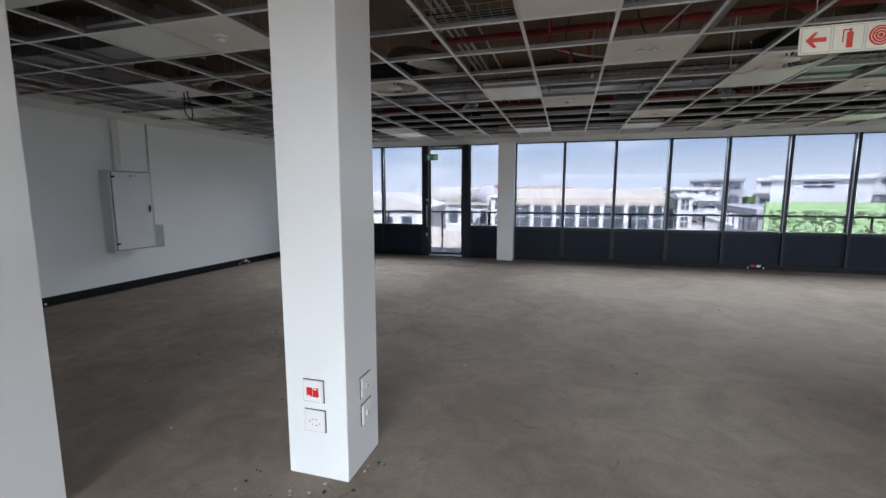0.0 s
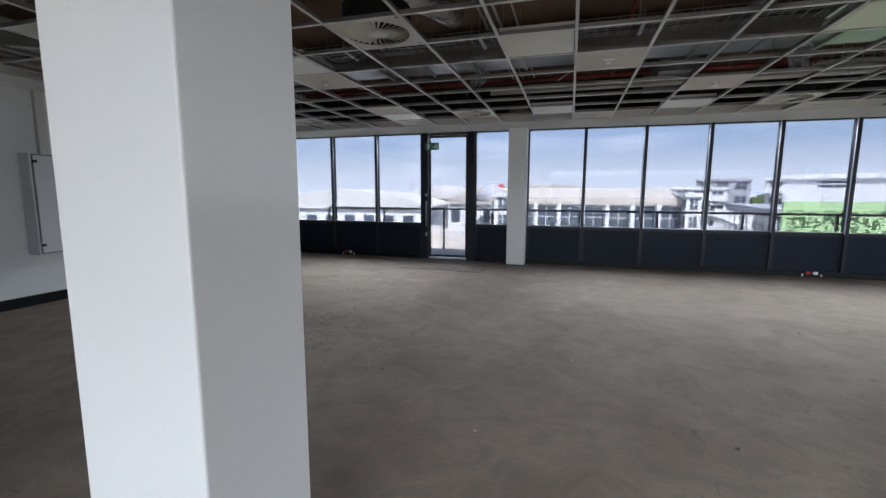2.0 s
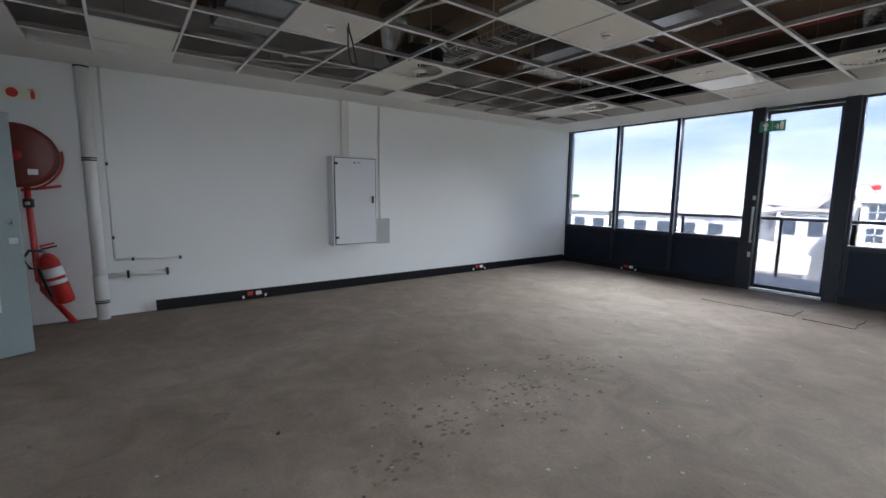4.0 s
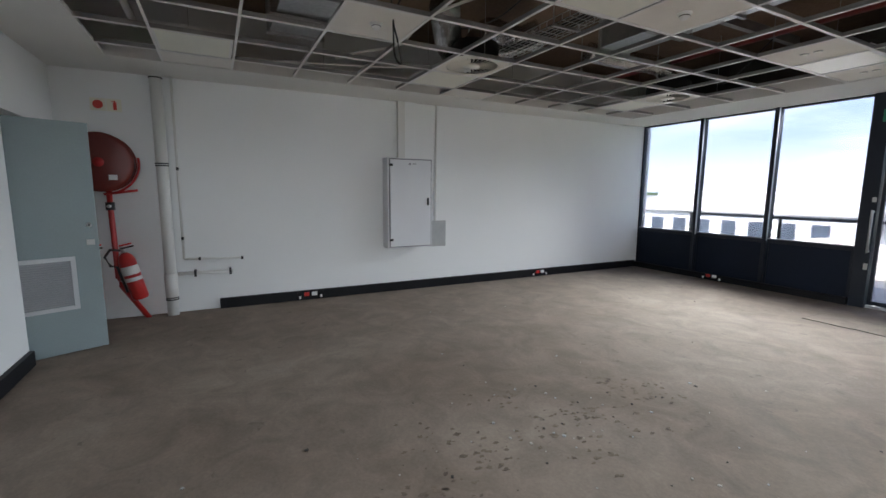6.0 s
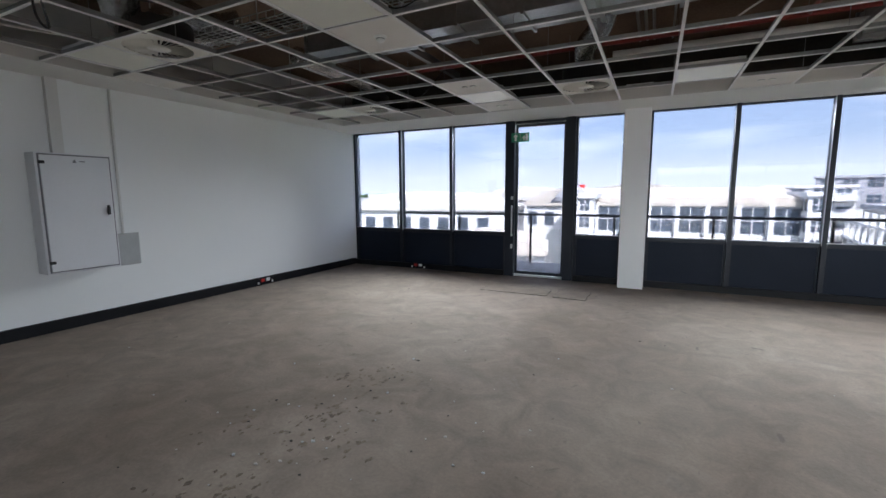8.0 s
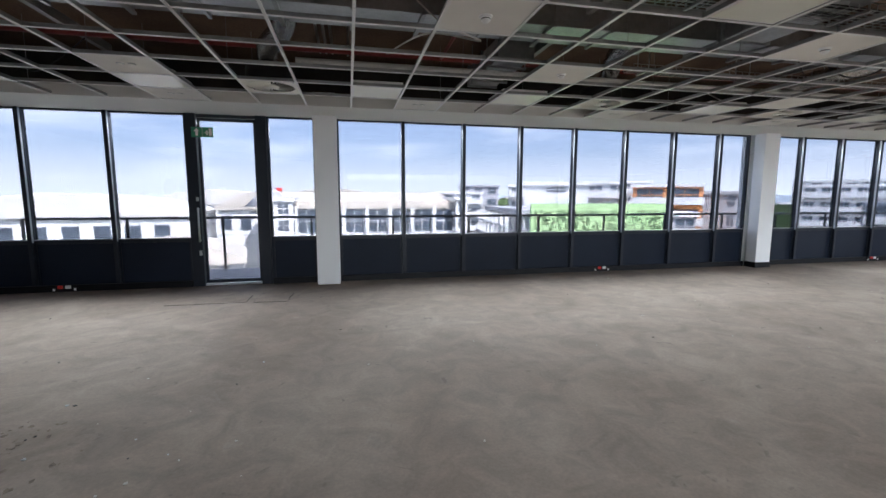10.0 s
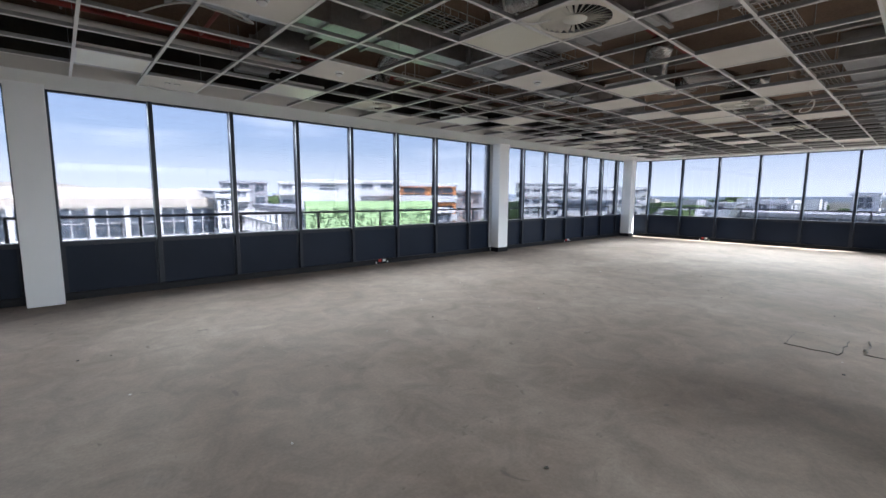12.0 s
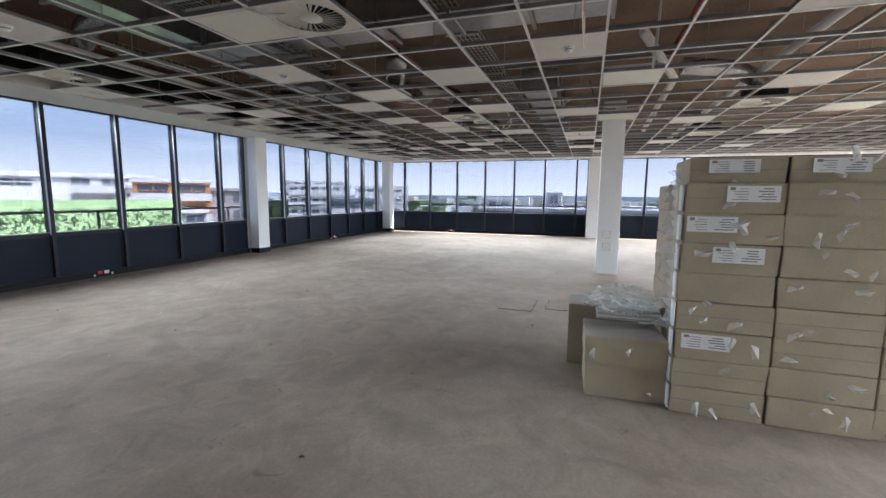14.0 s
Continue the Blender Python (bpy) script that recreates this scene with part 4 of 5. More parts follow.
pp = Shape().tube([(DRAWN + 0.09, 5.27, 0), (DRAWN + 0.09, 5.27, HEAD)], 0.056, PVC, 20).tube([(DRAWN + 0.09, 5.27, 2.6), (DRAWN + 0.09, 5.27, 2.68)], 0.064, PVC, 20).tube([(DRAWN + 0.09, 5.27, 0.3), (DRAWN + 0.09, 5.27, 0.56)], 0.062, PVC, 20)
down = pp.make("downpipe", "white plastic downpipe on the wall with black clamps", "pipe")
for z in (0.27, 1.7, 2.58):
    Shape().tube([(DRAWN + 0.09, 5.27, z), (DRAWN + 0.09, 5.27, z + 0.012)], 0.062, BLACKPL, 20).tube([(DRAWN + 0.09, 5.27, z + 0.022), (DRAWN + 0.09, 5.27, z + 0.034)], 0.062, BLACKPL, 20).box((DRAWN, 5.26, z), (DRAWN + 0.05, 5.28, z + 0.03), BLACKPL).make("clamp", "black pipe clamp", kind="stuff", parent=down)
cd = Shape().tube([(DRAWN + 0.04, 5.40, HEAD), (DRAWN + 0.04, 5.40, 0.70)], 0.013, PVC, 10).tube([(DRAWN + 0.04, 5.40, 0.70), (DRAWN + 0.04, 5.99, 0.68)], 0.012, PVC, 10)
cd = cd.make("conduit", "thin white pipe down the wall with a level branch", "pipe")
for p in ((5.40, 1.68), (5.40, 0.93), (5.55, 0.695), (5.98, 0.68)):
    Shape().box((DRAWN, p[0] - 0.012, p[1] - 0.016), (DRAWN + 0.06, p[0] + 0.012, p[1] + 0.016), BLACKPL, 0.003).make("clamp", "black clamp", kind="stuff", parent=cd)
cd = Shape().tube([(DRAWN + 0.05, 5.33, 0.54), (DRAWN + 0.05, 5.88, 0.535)], 0.02, PVC, 10).make("conduit", "short white level pipe stub on the wall", "pipe")
for y in (5.5, 5.85):
    Shape().box((DRAWN, y - 0.012, 0.50), (DRAWN + 0.075, y + 0.012, 0.575), BLACKPL, 0.003).make("clamp", "black clamp", kind="stuff", parent=cd)

# hose reel, extinguishers, signs
RX, RY, RZ = DRAWN + 0.13, 4.77, 1.72
rl = Shape().tube([(DRAWN + 0.06, RY, RZ), (DRAWN + 0.07, RY, RZ), (DRAWN + 0.075, RY, RZ)], [0.25, 0.285, 0.28], HOSERED, 36).tube([(DRAWN + 0.22, RY, RZ), (DRAWN + 0.225, RY, RZ), (DRAWN + 0.235, RY, RZ)], [0.28, 0.285, 0.25], HOSERED, 36)
reel = rl.make("hose_reel", "dark red fire hose reel mounted on the wall", "hose reel")
Shape().tube([(DRAWN + 0.0, RY, RZ), (DRAWN + 0.255, RY, RZ)], 0.045, EXTRED, 18).make("axle", "red axle hub", parent=reel)
hz = Shape()
for k in range(4):
    hz.tube([(DRAWN + 0.095 + 0.035 * k, RY + a - 0, RZ + b) for a, b in arc(0, 0, 0.255, 0, 360, 36)], 0.019, BLACKPL, 6)
hz.make("hose", "coiled black hose", parent=reel)
Shape().box((DRAWN + 0.236, RY + 0.07, RZ - 0.17), (DRAWN + 0.238, RY + 0.14, RZ - 0.12), LABEL).box((DRAWN + 0.236, RY - 0.14, RZ - 0.13), (DRAWN + 0.238, RY - 0.06, RZ - 0.08), LABEL).make("label", "white instruction labels", parent=reel)
Shape().tube([(DRAWN + 0.15, RY + a, RZ + b) for a, b in arc(0, 0, 0.31, -80, 10, 12)], 0.012, EXTRED, 6).tube([(DRAWN + 0.15, RY, RZ - 0.31), (DRAWN + 0.15, RY + 0.28, RZ - 0.27)], 0.014, EXTRED, 6).make("guide", "red hose guide", parent=reel)
Shape().tube([(DRAWN + 0.08, RY + 0.03, RZ - 0.26), (DRAWN + 0.08, RY + 0.03, 1.3), (DRAWN + 0.08, RY + 0.04, 0.55), (DRAWN + 0.08, RY + 0.06, 0.47), (DRAWN + 0.08, RY + 0.32, 0.02)], 0.026, EXTRED, 10).make("supply_pipe", "red supply pipe", parent=reel)
Shape().tube([(DRAWN + 0.08, RY + 0.03, 1.25), (DRAWN + 0.08, RY + 0.03, 1.33)], 0.04, BLACKPL, 12).tube([(DRAWN + 0.02, RY + 0.03, 1.29), (DRAWN + 0.16, RY + 0.03, 1.29)], 0.018, STEEL, 8).make("valve", "dark stop valve", parent=reel)


def extinguisher(y, tilt, scale=1.0):
    s = Shape().tube([(0, 0, 0), (0, 0, 0.02), (0, 0, 0.42), (0, 0, 0.47), (0, 0, 0.5)], [0.065, 0.075, 0.075, 0.055, 0.025], EXTRED, 20)
    ob = s.make("fire_extinguisher", "red fire extinguisher hung on the wall beside the hose reel", "extinguisher", "fire extinguishers")
    Shape().tube([(0, 0, 0.5), (0, 0, 0.54)], 0.02, STEEL, 10).box((-0.012, -0.02, 0.54), (0.012, 0.1, 0.555), BLACKPL, 0.003).box((-0.012, -0.02, 0.57), (0.012, 0.09, 0.585), REDPL, 0.003).box((-0.01, -0.02, 0.54), (0.01, 0.01, 0.58), STEEL).make("valve", "lever valve", parent=ob)
    Shape().tube([(0, -0.02, 0.53), (0.02, -0.1, 0.56), (0.03, -0.16, 0.5), (0.03, -0.14, 0.4), (0.03, -0.09, 0.38), (0.03, -0.085, 0.1)], 0.013, BLACKPL, 8).make("hose", "black hose", parent=ob)
    Shape().tube([(0, 0, 0.2), (0, 0, 0.36)], 0.0758, LABEL, 20).make("label", "white label band", parent=ob)
    Shape().tube([(0, 0, 0.24), (0, 0, 0.27)], 0.0764, EXTRED, 20).make("label_stripe", "red stripe on the label", parent=ob)
    ob.matrix_world = pose(DRAWN + 0.15, y, 0.33, tilt, 0, 0)
    return ob


extinguisher(5.0, 13)
extinguisher(4.62, 0)
s1 = Shape().box((DRAWN, 4.70, 2.235), (DRAWN + 0.004, 4.825, 2.355), SIGNW).make("wall_sign", "cream sign plate with red hose reel disc", "sign", "fire signs")
Shape().poly([(DRAWN + 0.0045, y, z) for y, z in arc(4.762, 2.295, 0.042, 0, 360, 20)[:-1]], (0.001, 0, 0), SIGNR).make("pictogram", "red disc", kind="stuff", parent=s1)
s1 = Shape().box((DRAWN, 4.83, 2.235), (DRAWN + 0.004, 4.955, 2.355), SIGNW).make("wall_sign", "cream sign plate with red extinguisher", "sign", "fire signs")
Shape().box((DRAWN + 0.0045, 4.885, 2.25), (DRAWN + 0.0055, 4.915, 2.32), SIGNR).box((DRAWN + 0.0045, 4.894, 2.32), (DRAWN + 0.0055, 4.906, 2.34), SIGNR).box((DRAWN + 0.0045, 4.87, 2.328), (DRAWN + 0.0055, 4.90, 2.334), SIGNR).make("pictogram", "red extinguisher shape", kind="stuff", parent=s1)
Shape().tube([(DRAWN + 0.12, 5.0, HEAD), (DRAWN + 0.12, 5.0, HEAD - 0.03), (DRAWN + 0.12, 5.0, HEAD - 0.07)], [0.09, 0.085, 0.04], BLACKPL, 18).make("siren", "black round ceiling sounder", "sounder")

for name, y in (("distribution_board", 8.05), ("wall_patch", 8.55), ("cable_trunking", 8.05), ("conduit", 8.51), ("downpipe", 5.27), ("conduit.001", 5.6), ("conduit.002", 5.55), ("hose_reel", 4.77), ("fire_extinguisher", 5.0), ("fire_extinguisher.001", 4.62), ("wall_sign", 4.76), ("wall_sign.001", 4.89), ("siren", 5.0)):
    on_west(bpy.data.objects[name], y)

# grey service door standing open
dr = Shape().box((0, -0.022, 0.012), (0.82, 0.022, 2.03), DOORP, 0.003)
sd = dr.make("service_door", "grey-green flush door standing open, louvre grille below", "door")
gr = Shape()
gx0, gx1, gz0, gz1 = 0.16, 0.64, 0.40, 0.87
for lo, hi in (((gx0, gz0), (gx1, gz0 + 0.035)), ((gx0, gz1 - 0.035), (gx1, gz1)), ((gx0, gz0 + 0.035), (gx0 + 0.035, gz1 - 0.035)), ((gx1 - 0.035, gz0 + 0.035), (gx1, gz1 - 0.035))):
    gr.box((lo[0], -0.034, lo[1]), (hi[0], -0.022, hi[1]), GRILLE, 0.002)
gr.make("grille_frame", "aluminium grille frame", parent=sd)
lv = Shape()
for k in range(20):
    z = gz0 + 0.045 + k * 0.0195
    lv.add([(gx0 + 0.035, -0.031, z), (gx1 - 0.035, -0.031, z), (gx1 - 0.035, -0.0235, z + 0.014), (gx0 + 0.035, -0.0235, z + 0.014), (gx0 + 0.035, -0.030, z - 0.002), (gx1 - 0.035, -0.030, z - 0.002), (gx1 - 0.035, -0.0225, z + 0.012), (gx0 + 0.035, -0.0225, z + 0.012)], [(0, 1, 2, 3), (4, 7, 6, 5), (0, 4, 5, 1), (2, 6, 7, 3)], ALU)
lv.make("louvres", "aluminium louvre blades", kind="stuff", parent=sd)
Shape().tube([(0.76, -0.022, 1.14), (0.76, -0.03, 1.14)], 0.022, STEEL, 14).tube([(0.76, -0.03, 1.14), (0.76, -0.034, 1.14)], 0.008, BLACKPL, 8).box((0.73, -0.03, 0.96), (0.79, -0.022, 1.01), STEEL, 0.002).make("lock", "steel lock cylinder and plate", parent=sd)
Shape().box((0.02, -0.06, 2.0), (0.25, -0.022, 2.05), BLACKPL, 0.004).make("closer", "dark door closer", parent=sd)
sd.matrix_world = pose(-4.06, 4.02, 0, 0, 0, 113.6)

# ---- boxes ----
def carton(w, d_, h, label_side=None, seed=0, top=CARD):
    """Cardboard carton; its front faces -x, w along y, d_ along x."""
    r = random.Random(seed)
    bm = bmesh.new()
    bmesh.ops.create_cube(bm, size=1)
    for v in bm.verts:
        v.co = Vector(((v.co.x + 0.5) * d_, v.co.y * w, (v.co.z + 0.5) * h)) + Vector((r.uniform(-0.006, 0.006), r.uniform(-0.006, 0.006), r.uniform(-0.004, 0.002) if v.co.z > 0 else 0))
    bmesh.ops.bevel(bm, geom=bm.edges[:], offset=0.005, segments=2, affect="EDGES")
    me = bpy.data.meshes.new("carton")
    bm.to_mesh(me)
    bm.free()
    me.materials.append(CARD)
    me.materials.append(top)
    for p in me.polygons:
        if p.normal.z > 0.9:
            p.material_index = 1
    ob = tagged(new("carton", me), "brown cardboard carton wrapped in torn clear film", "box", "stacked cartons")
    Shape().box((-0.004, -w / 2 + 0.01, h * 0.49), (-0.0015, w / 2 - 0.01, h * 0.49 + 0.003), INK).make("seam", "dark flap seam", parent=ob) if r.random() < 0.4 else None
    if label_side is not None:
        y0 = label_side
        Shape().box((-0.009, y0 - 0.15, h * 0.38), (-0.006, y0 + 0.15, h * 0.9), LABEL).make("label", "white shipping label", parent=ob)
        pr = Shape()
        for k in range(5):
            z = h * 0.45 + k * h * 0.085
            pr.box((-0.0105, y0 - 0.13 + r.uniform(0, 0.03), z), (-0.0092, y0 - 0.01 + r.uniform(-0.05, 0.0), z + 0.007), INK)
            pr.box((-0.0105, y0 + 0.03, z), (-0.0092, y0 + 0.08 + r.uniform(0, 0.04), z + 0.004), INK)
        pr.box((-0.0105, y0 + 0.105, h * 0.76), (-0.0092, y0 + 0.135, h * 0.86), INK)
        pr.make("print", "grey printed bars", kind="stuff", parent=ob)
    fl = Shape()
    for k in range(r.randint(1, 3)):
        y, z, a, L = r.uniform(-w / 2 + 0.06, w / 2 - 0.06), r.uniform(0.02, h - 0.03), r.uniform(0, 6.28), r.uniform(0.05, 0.12)
        u, q = Vector((0, math.cos(a), math.sin(a))), Vector((0, -math.sin(a), math.cos(a)))
        o = Vector((-0.012, y, z))
        fl.add([o, o + u * L + Vector((-0.022, 0, 0)), o + u * L * 0.7 + q * L * 0.4 + Vector((-0.008, 0, 0)), o + q * L * 0.3 + Vector((-0.016, 0, 0)), o + u * L * 0.4 + q * L * 0.15 + Vector((-0.03, 0, 0))], [(0, 1, 4), (1, 2, 4), (2, 3, 4), (3, 0, 4)], FILM)
    fl.make("film", "torn clear wrapping film", kind="stuff", parent=ob)
    return ob


H = 0.205
seed = 0
for col, (yc, labels) in enumerate(((4.75, {2: 0.1, 5: -0.05, 6: 0.12, 7: -0.1}), (4.165, {}), (3.58, {3: 0.05}))):
    for k in range(8):
        seed += 1
        lab = labels.get(k)
        b = carton(0.575, 0.56, H - 0.002, lab, seed)
        b.matrix_world = pose(3.88 + rng.uniform(-0.012, 0.012), yc + rng.uniform(-0.008, 0.008), k * H, 0, 0, rng.uniform(-0.6, 0.6))
for col, yc in enumerate((4.72, 4.13, 3.54)):
    seed += 1
    b = carton(0.57, 0.5, 0.175, 0.02 if col < 2 else None, seed)
    b.matrix_world = pose(3.98, yc, 8 * H, 0, 0, rng.uniform(-0.8, 0.8))
for col, yc in enumerate((4.75, 4.165, 3.58)):
    for k in range(8):
        seed += 1
        b = carton(0.575, 0.56, H - 0.002, None, seed)
        b.matrix_world = pose(4.47, yc, k * H)
b = carton(0.57, 0.5, 0.27, None, 90, CARDTOP)
b.matrix_world = pose(3.95, 5.345, 0, 0, 0, 2)
b = carton(0.57, 0.5, 0.215, None, 91, CARDTOP)
b.matrix_world = pose(3.93, 5.35, 0.27, 0, 0, 2.5)
b = carton(0.60, 0.46, 0.56, None, 92, CARDTOP)
b.matrix_world = pose(4.60, 5.49, 0, 0, 0, 1)
fs = Shape()
for k in range(6):
    fs.box((4.16, 5.08 + 0.012 * (k % 3), 0.56 + k * 0.018), (4.58, 5.56 - 0.01 * (k % 2), 0.575 + k * 0.018), FOAM if k % 2 else CARDTOP, 0.003)
fs.make("packing_sheets", "small stack of pale packing sheets on a carton", "packing", kind="")
# crumpled film bundle
cf = bmesh.new()
bmesh.ops.create_icosphere(cf, subdivisions=4, radius=1)
for v in cf.verts:
    n1 = noise.noise(v.co * 2.3) * 0.35 + noise.noise(v.co * 6.5) * 0.22 + noise.noise(v.co * 14) * 0.1
    v.co = Vector((v.co.x * 0.24, v.co.y * 0.25, max(-0.09, v.co.z * 0.11))) * (1 + n1)
cme = bpy.data.meshes.new("plastic_bundle")
cf.to_mesh(cme)
cf.free()
cme.materials.append(FILM)
pb = tagged(new("plastic_bundle", cme), "crumpled bundle of clear plastic film on the packing", "plastic film")
pb.matrix_world = pose(4.3, 5.36, 0.70)
# foam edge guards and film along the stack's corner
for k in range(8):
    Shape().box((3.89, 5.045, k * H + 0.012), (3.99, 5.060, (k + 1) * H - 0.015), FOAM, 0.006).make("edge_guard", "white foam edge guard on the carton stack", "foam", "foam edge guards")
ft = Shape()
r2 = random.Random(12)
for k in range(16):
    z = 0.6 + k * 0.07
    o = Vector((3.9 + r2.uniform(-0.02, 0.1), 5.07, z))
    L = r2.uniform(0.06, 0.14)
    a = r2.uniform(-0.6, 0.6)
    ft.add([o, o + Vector((-0.02, L * math.cos(a), L * math.sin(a))), o + Vector((0.03, L * 0.5, 0.07)), o + Vector((0.0, 0.01, 0.09))], [(0, 1, 2), (0, 2, 3)], FILM)
ft.make("torn_film", "torn clear film fluttering along the stack edge", "plastic film", kind="stuff")


# the stack as it stands: smaller cartons, nearer the middle of the room
set_down = Matrix.Translation((3.42, 4.87, 0)) @ Matrix.Scale(0.9, 4) @ Matrix.Translation((-3.88, -5.04, 0))
for ob in list(bpy.data.objects):
    if ob.parent is None and ob.name.split(".")[0] in ("carton", "packing_sheets", "plastic_bundle", "edge_guard", "torn_film"):
        ob.matrix_world = set_down @ ob.matrix_world


# ---- floor marks ----
def cut_patch(x0, y0, x1, y1, seed):
    """A refilled rectangle of screed with a rough dark joint."""
    r = random.Random(seed)
    def edge(p, q):
        return [(p[0] + (q[0] - p[0]) * t / 6 + r.uniform(-0.015, 0.015), p[1] + (q[1] - p[1]) * t / 6 + r.uniform(-0.015, 0.015), 0.001) for t in range(6)]
    loop = edge((x0, y0), (x1, y0)) + edge((x1, y0), (x1, y1)) + edge((x1, y1), (x0, y1)) + edge((x0, y1), (x0, y0))
    s = Shape().poly(loop, (0, 0, 0.005), FLOOR)
    ob = s.make("floor_patch", "refilled rectangle of cement in the floor", "floor patch", "floor patches")
    Shape().tube(loop + [loop[0]], 0.006, DARKVOID, 5).make("joint", "rough dark joint", parent=ob)


cut_patch(5.58, 6.03, 6.15, 6.43, 1)
cut_patch(5.75, 5.5, 6.3, 5.87, 2)
cut_patch(-1.85, 11.8, -0.86, 12.26, 3)
cut_patch(-0.75, 11.75, -0.3, 12.3, 5)
db = Shape()
r3 = random.Random(9)
for k in range(170):
    if k < 80:
        x, y = r3.gauss(-1.4, 0.55), r3.gauss(7.6, 0.8)
    elif k < 110:
        x, y = r3.uniform(-0.1, 0.6), r3.uniform(4.6, 5.4)
        if 0.08 < x < 0.51 and 4.81 < y < 5.26:
            continue
    else:
        x, y = r3.uniform(-4.5, 9), r3.uniform(5, 12.5)
    q = r3.uniform(0.003, 0.012)
    pts = [(x + q * r3.uniform(0.5, 1.4) * math.cos(a), y + q * r3.uniform(0.5, 1.4) * math.sin(a), 0.0005) for a in (0, 1.2, 2.4, 3.7, 5)]
    db.poly(pts, (0, 0, q * 0.5), r3.choice((CARDTOP, GREYPATCH, DARKVOID, DARKVOID)))
cl = [(r3.gauss(-1.3, 0.45), r3.gauss(7.7, 0.8)) for _ in range(14)]
for k in range(220):
    c = r3.choice(cl)
    x, y = c[0] + r3.gauss(0, 0.09), c[1] + r3.gauss(0, 0.12)
    q = r3.uniform(0.004, 0.017)
    pts = [(x + q * r3.uniform(0.3, 1.5) * math.cos(a), y + 1.4 * q * r3.uniform(0.3, 1.5) * math.sin(a), 0.0004) for a in (0, 0.8, 1.5, 2.2, 3.0, 3.8, 4.6, 5.4)]
    db.poly(pts, (0, 0, 0.0014), SCUFF)
db.make("floor_debris", "small crumbs of mortar scattered on the screed", "debris", kind="stuff")


# ---- outside ----
LAWN = mat("town_ground", (0.20, 0.21, 0.17), 0.9, var=0.5, scale=0.02, fine=0.3, bump=0)
TERR = mat("balcony_tiles", (0.42, 0.40, 0.37), 0.7, var=0.1, scale=2, fine=30)
RAIL = mat("dark_rail", (0.04, 0.042, 0.045), 0.4, 0.4, bump=0)
WHITEB = mat("white_render", (0.78, 0.78, 0.77), 0.8, var=0.06, scale=0.3, fine=4, bump=0)
GREYB = mat("grey_render", (0.42, 0.42, 0.44), 0.8, var=0.1, scale=0.3, fine=4, bump=0)
BEIGE = mat("beige_roof", (0.56, 0.51, 0.44), 0.8, var=0.1, scale=0.3, fine=4, bump=0)
PALER = mat("pale_roof_sheet", (0.66, 0.64, 0.60), 0.6, var=0.08, scale=0.3, fine=4, bump=0)
WINB = mat("dark_town_glass", (0.09, 0.11, 0.14), 0.15, var=0.4, scale=0.4, fine=2, bump=0)
ORANGE = mat("orange_render", (0.68, 0.30, 0.12), 0.8, var=0.08, scale=0.3, fine=4, bump=0)
GREENW = mat("green_perforated_screen", (0.46, 0.66, 0.32), 0.6, var=0.06, scale=0.5, fine=6, bump=0)
GREEND = mat("dark_leaf_holes", (0.07, 0.13, 0.05), 0.8, bump=0)
LEAF = mat("tree_leaves", (0.09, 0.14, 0.045), 0.7, var=0.4, scale=0.5, fine=3, bump=0)
TRUNK = mat("tree_bark", (0.16, 0.11, 0.08), 0.9, bump=0)
# distance haze is mixed into this pale blue; the air itself is clear
HILL = mat("hills_with_haze", (0.55, 0.62, 0.72), 1.0, var=0.12, scale=0.004, fine=0.02, bump=0)
YELLOW = mat("pale_yellow_sign", (0.75, 0.62, 0.36), 0.6, bump=0)
SLATE = mat("blue_grey_cladding", (0.16, 0.19, 0.24), 0.6, var=0.2, scale=0.4, fine=3, bump=0)
GROUND = -14.0

gme = Shape().add([(-3000, -3000, GROUND), (3000, -3000, GROUND), (3000, 3000, GROUND), (-3000, 3000, GROUND)], [(0, 1, 2, 3)], LAWN)
gme.make("ground", "distant grey-green town ground", "ground", kind="structure")
Shape().box((WEST - 0.3, NORTH + 0.24, -0.35), (EAST + 2.0, NORTH + 1.9, -0.03), TERR).box((EAST + 0.25, SOUTH, -0.35), (EAST + 2.0, NORTH + 0.22, -0.03), TERR).make("balcony", "tiled balcony slab outside the glazing", "balcony", kind="structure")


def railing(p, q, posts):
    p, q = Vector(p), Vector(q)
    ob = Shape().tube([p + Vector((0, 0, 1.05)), q + Vector((0, 0, 1.05))], 0.025, RAIL, 8).make("balcony_railing", "dark balcony railing with glass infill", "railing")
    s = Shape()
    for k in range(posts + 1):
        c = p + (q - p) * (k / posts)
        Shape().box((c.x - 0.02, c.y - 0.02, c.z), (c.x + 0.02, c.y + 0.02, 1.03), RAIL).make("post", parent=ob)
    return ob


railing((WEST, NORTH + 1.7, -0.03), (EAST + 1.8, NORTH + 1.7, -0.03), 14)
railing((EAST + 1.8, SOUTH, -0.03), (EAST + 1.8, NORTH + 1.7, -0.03), 11)


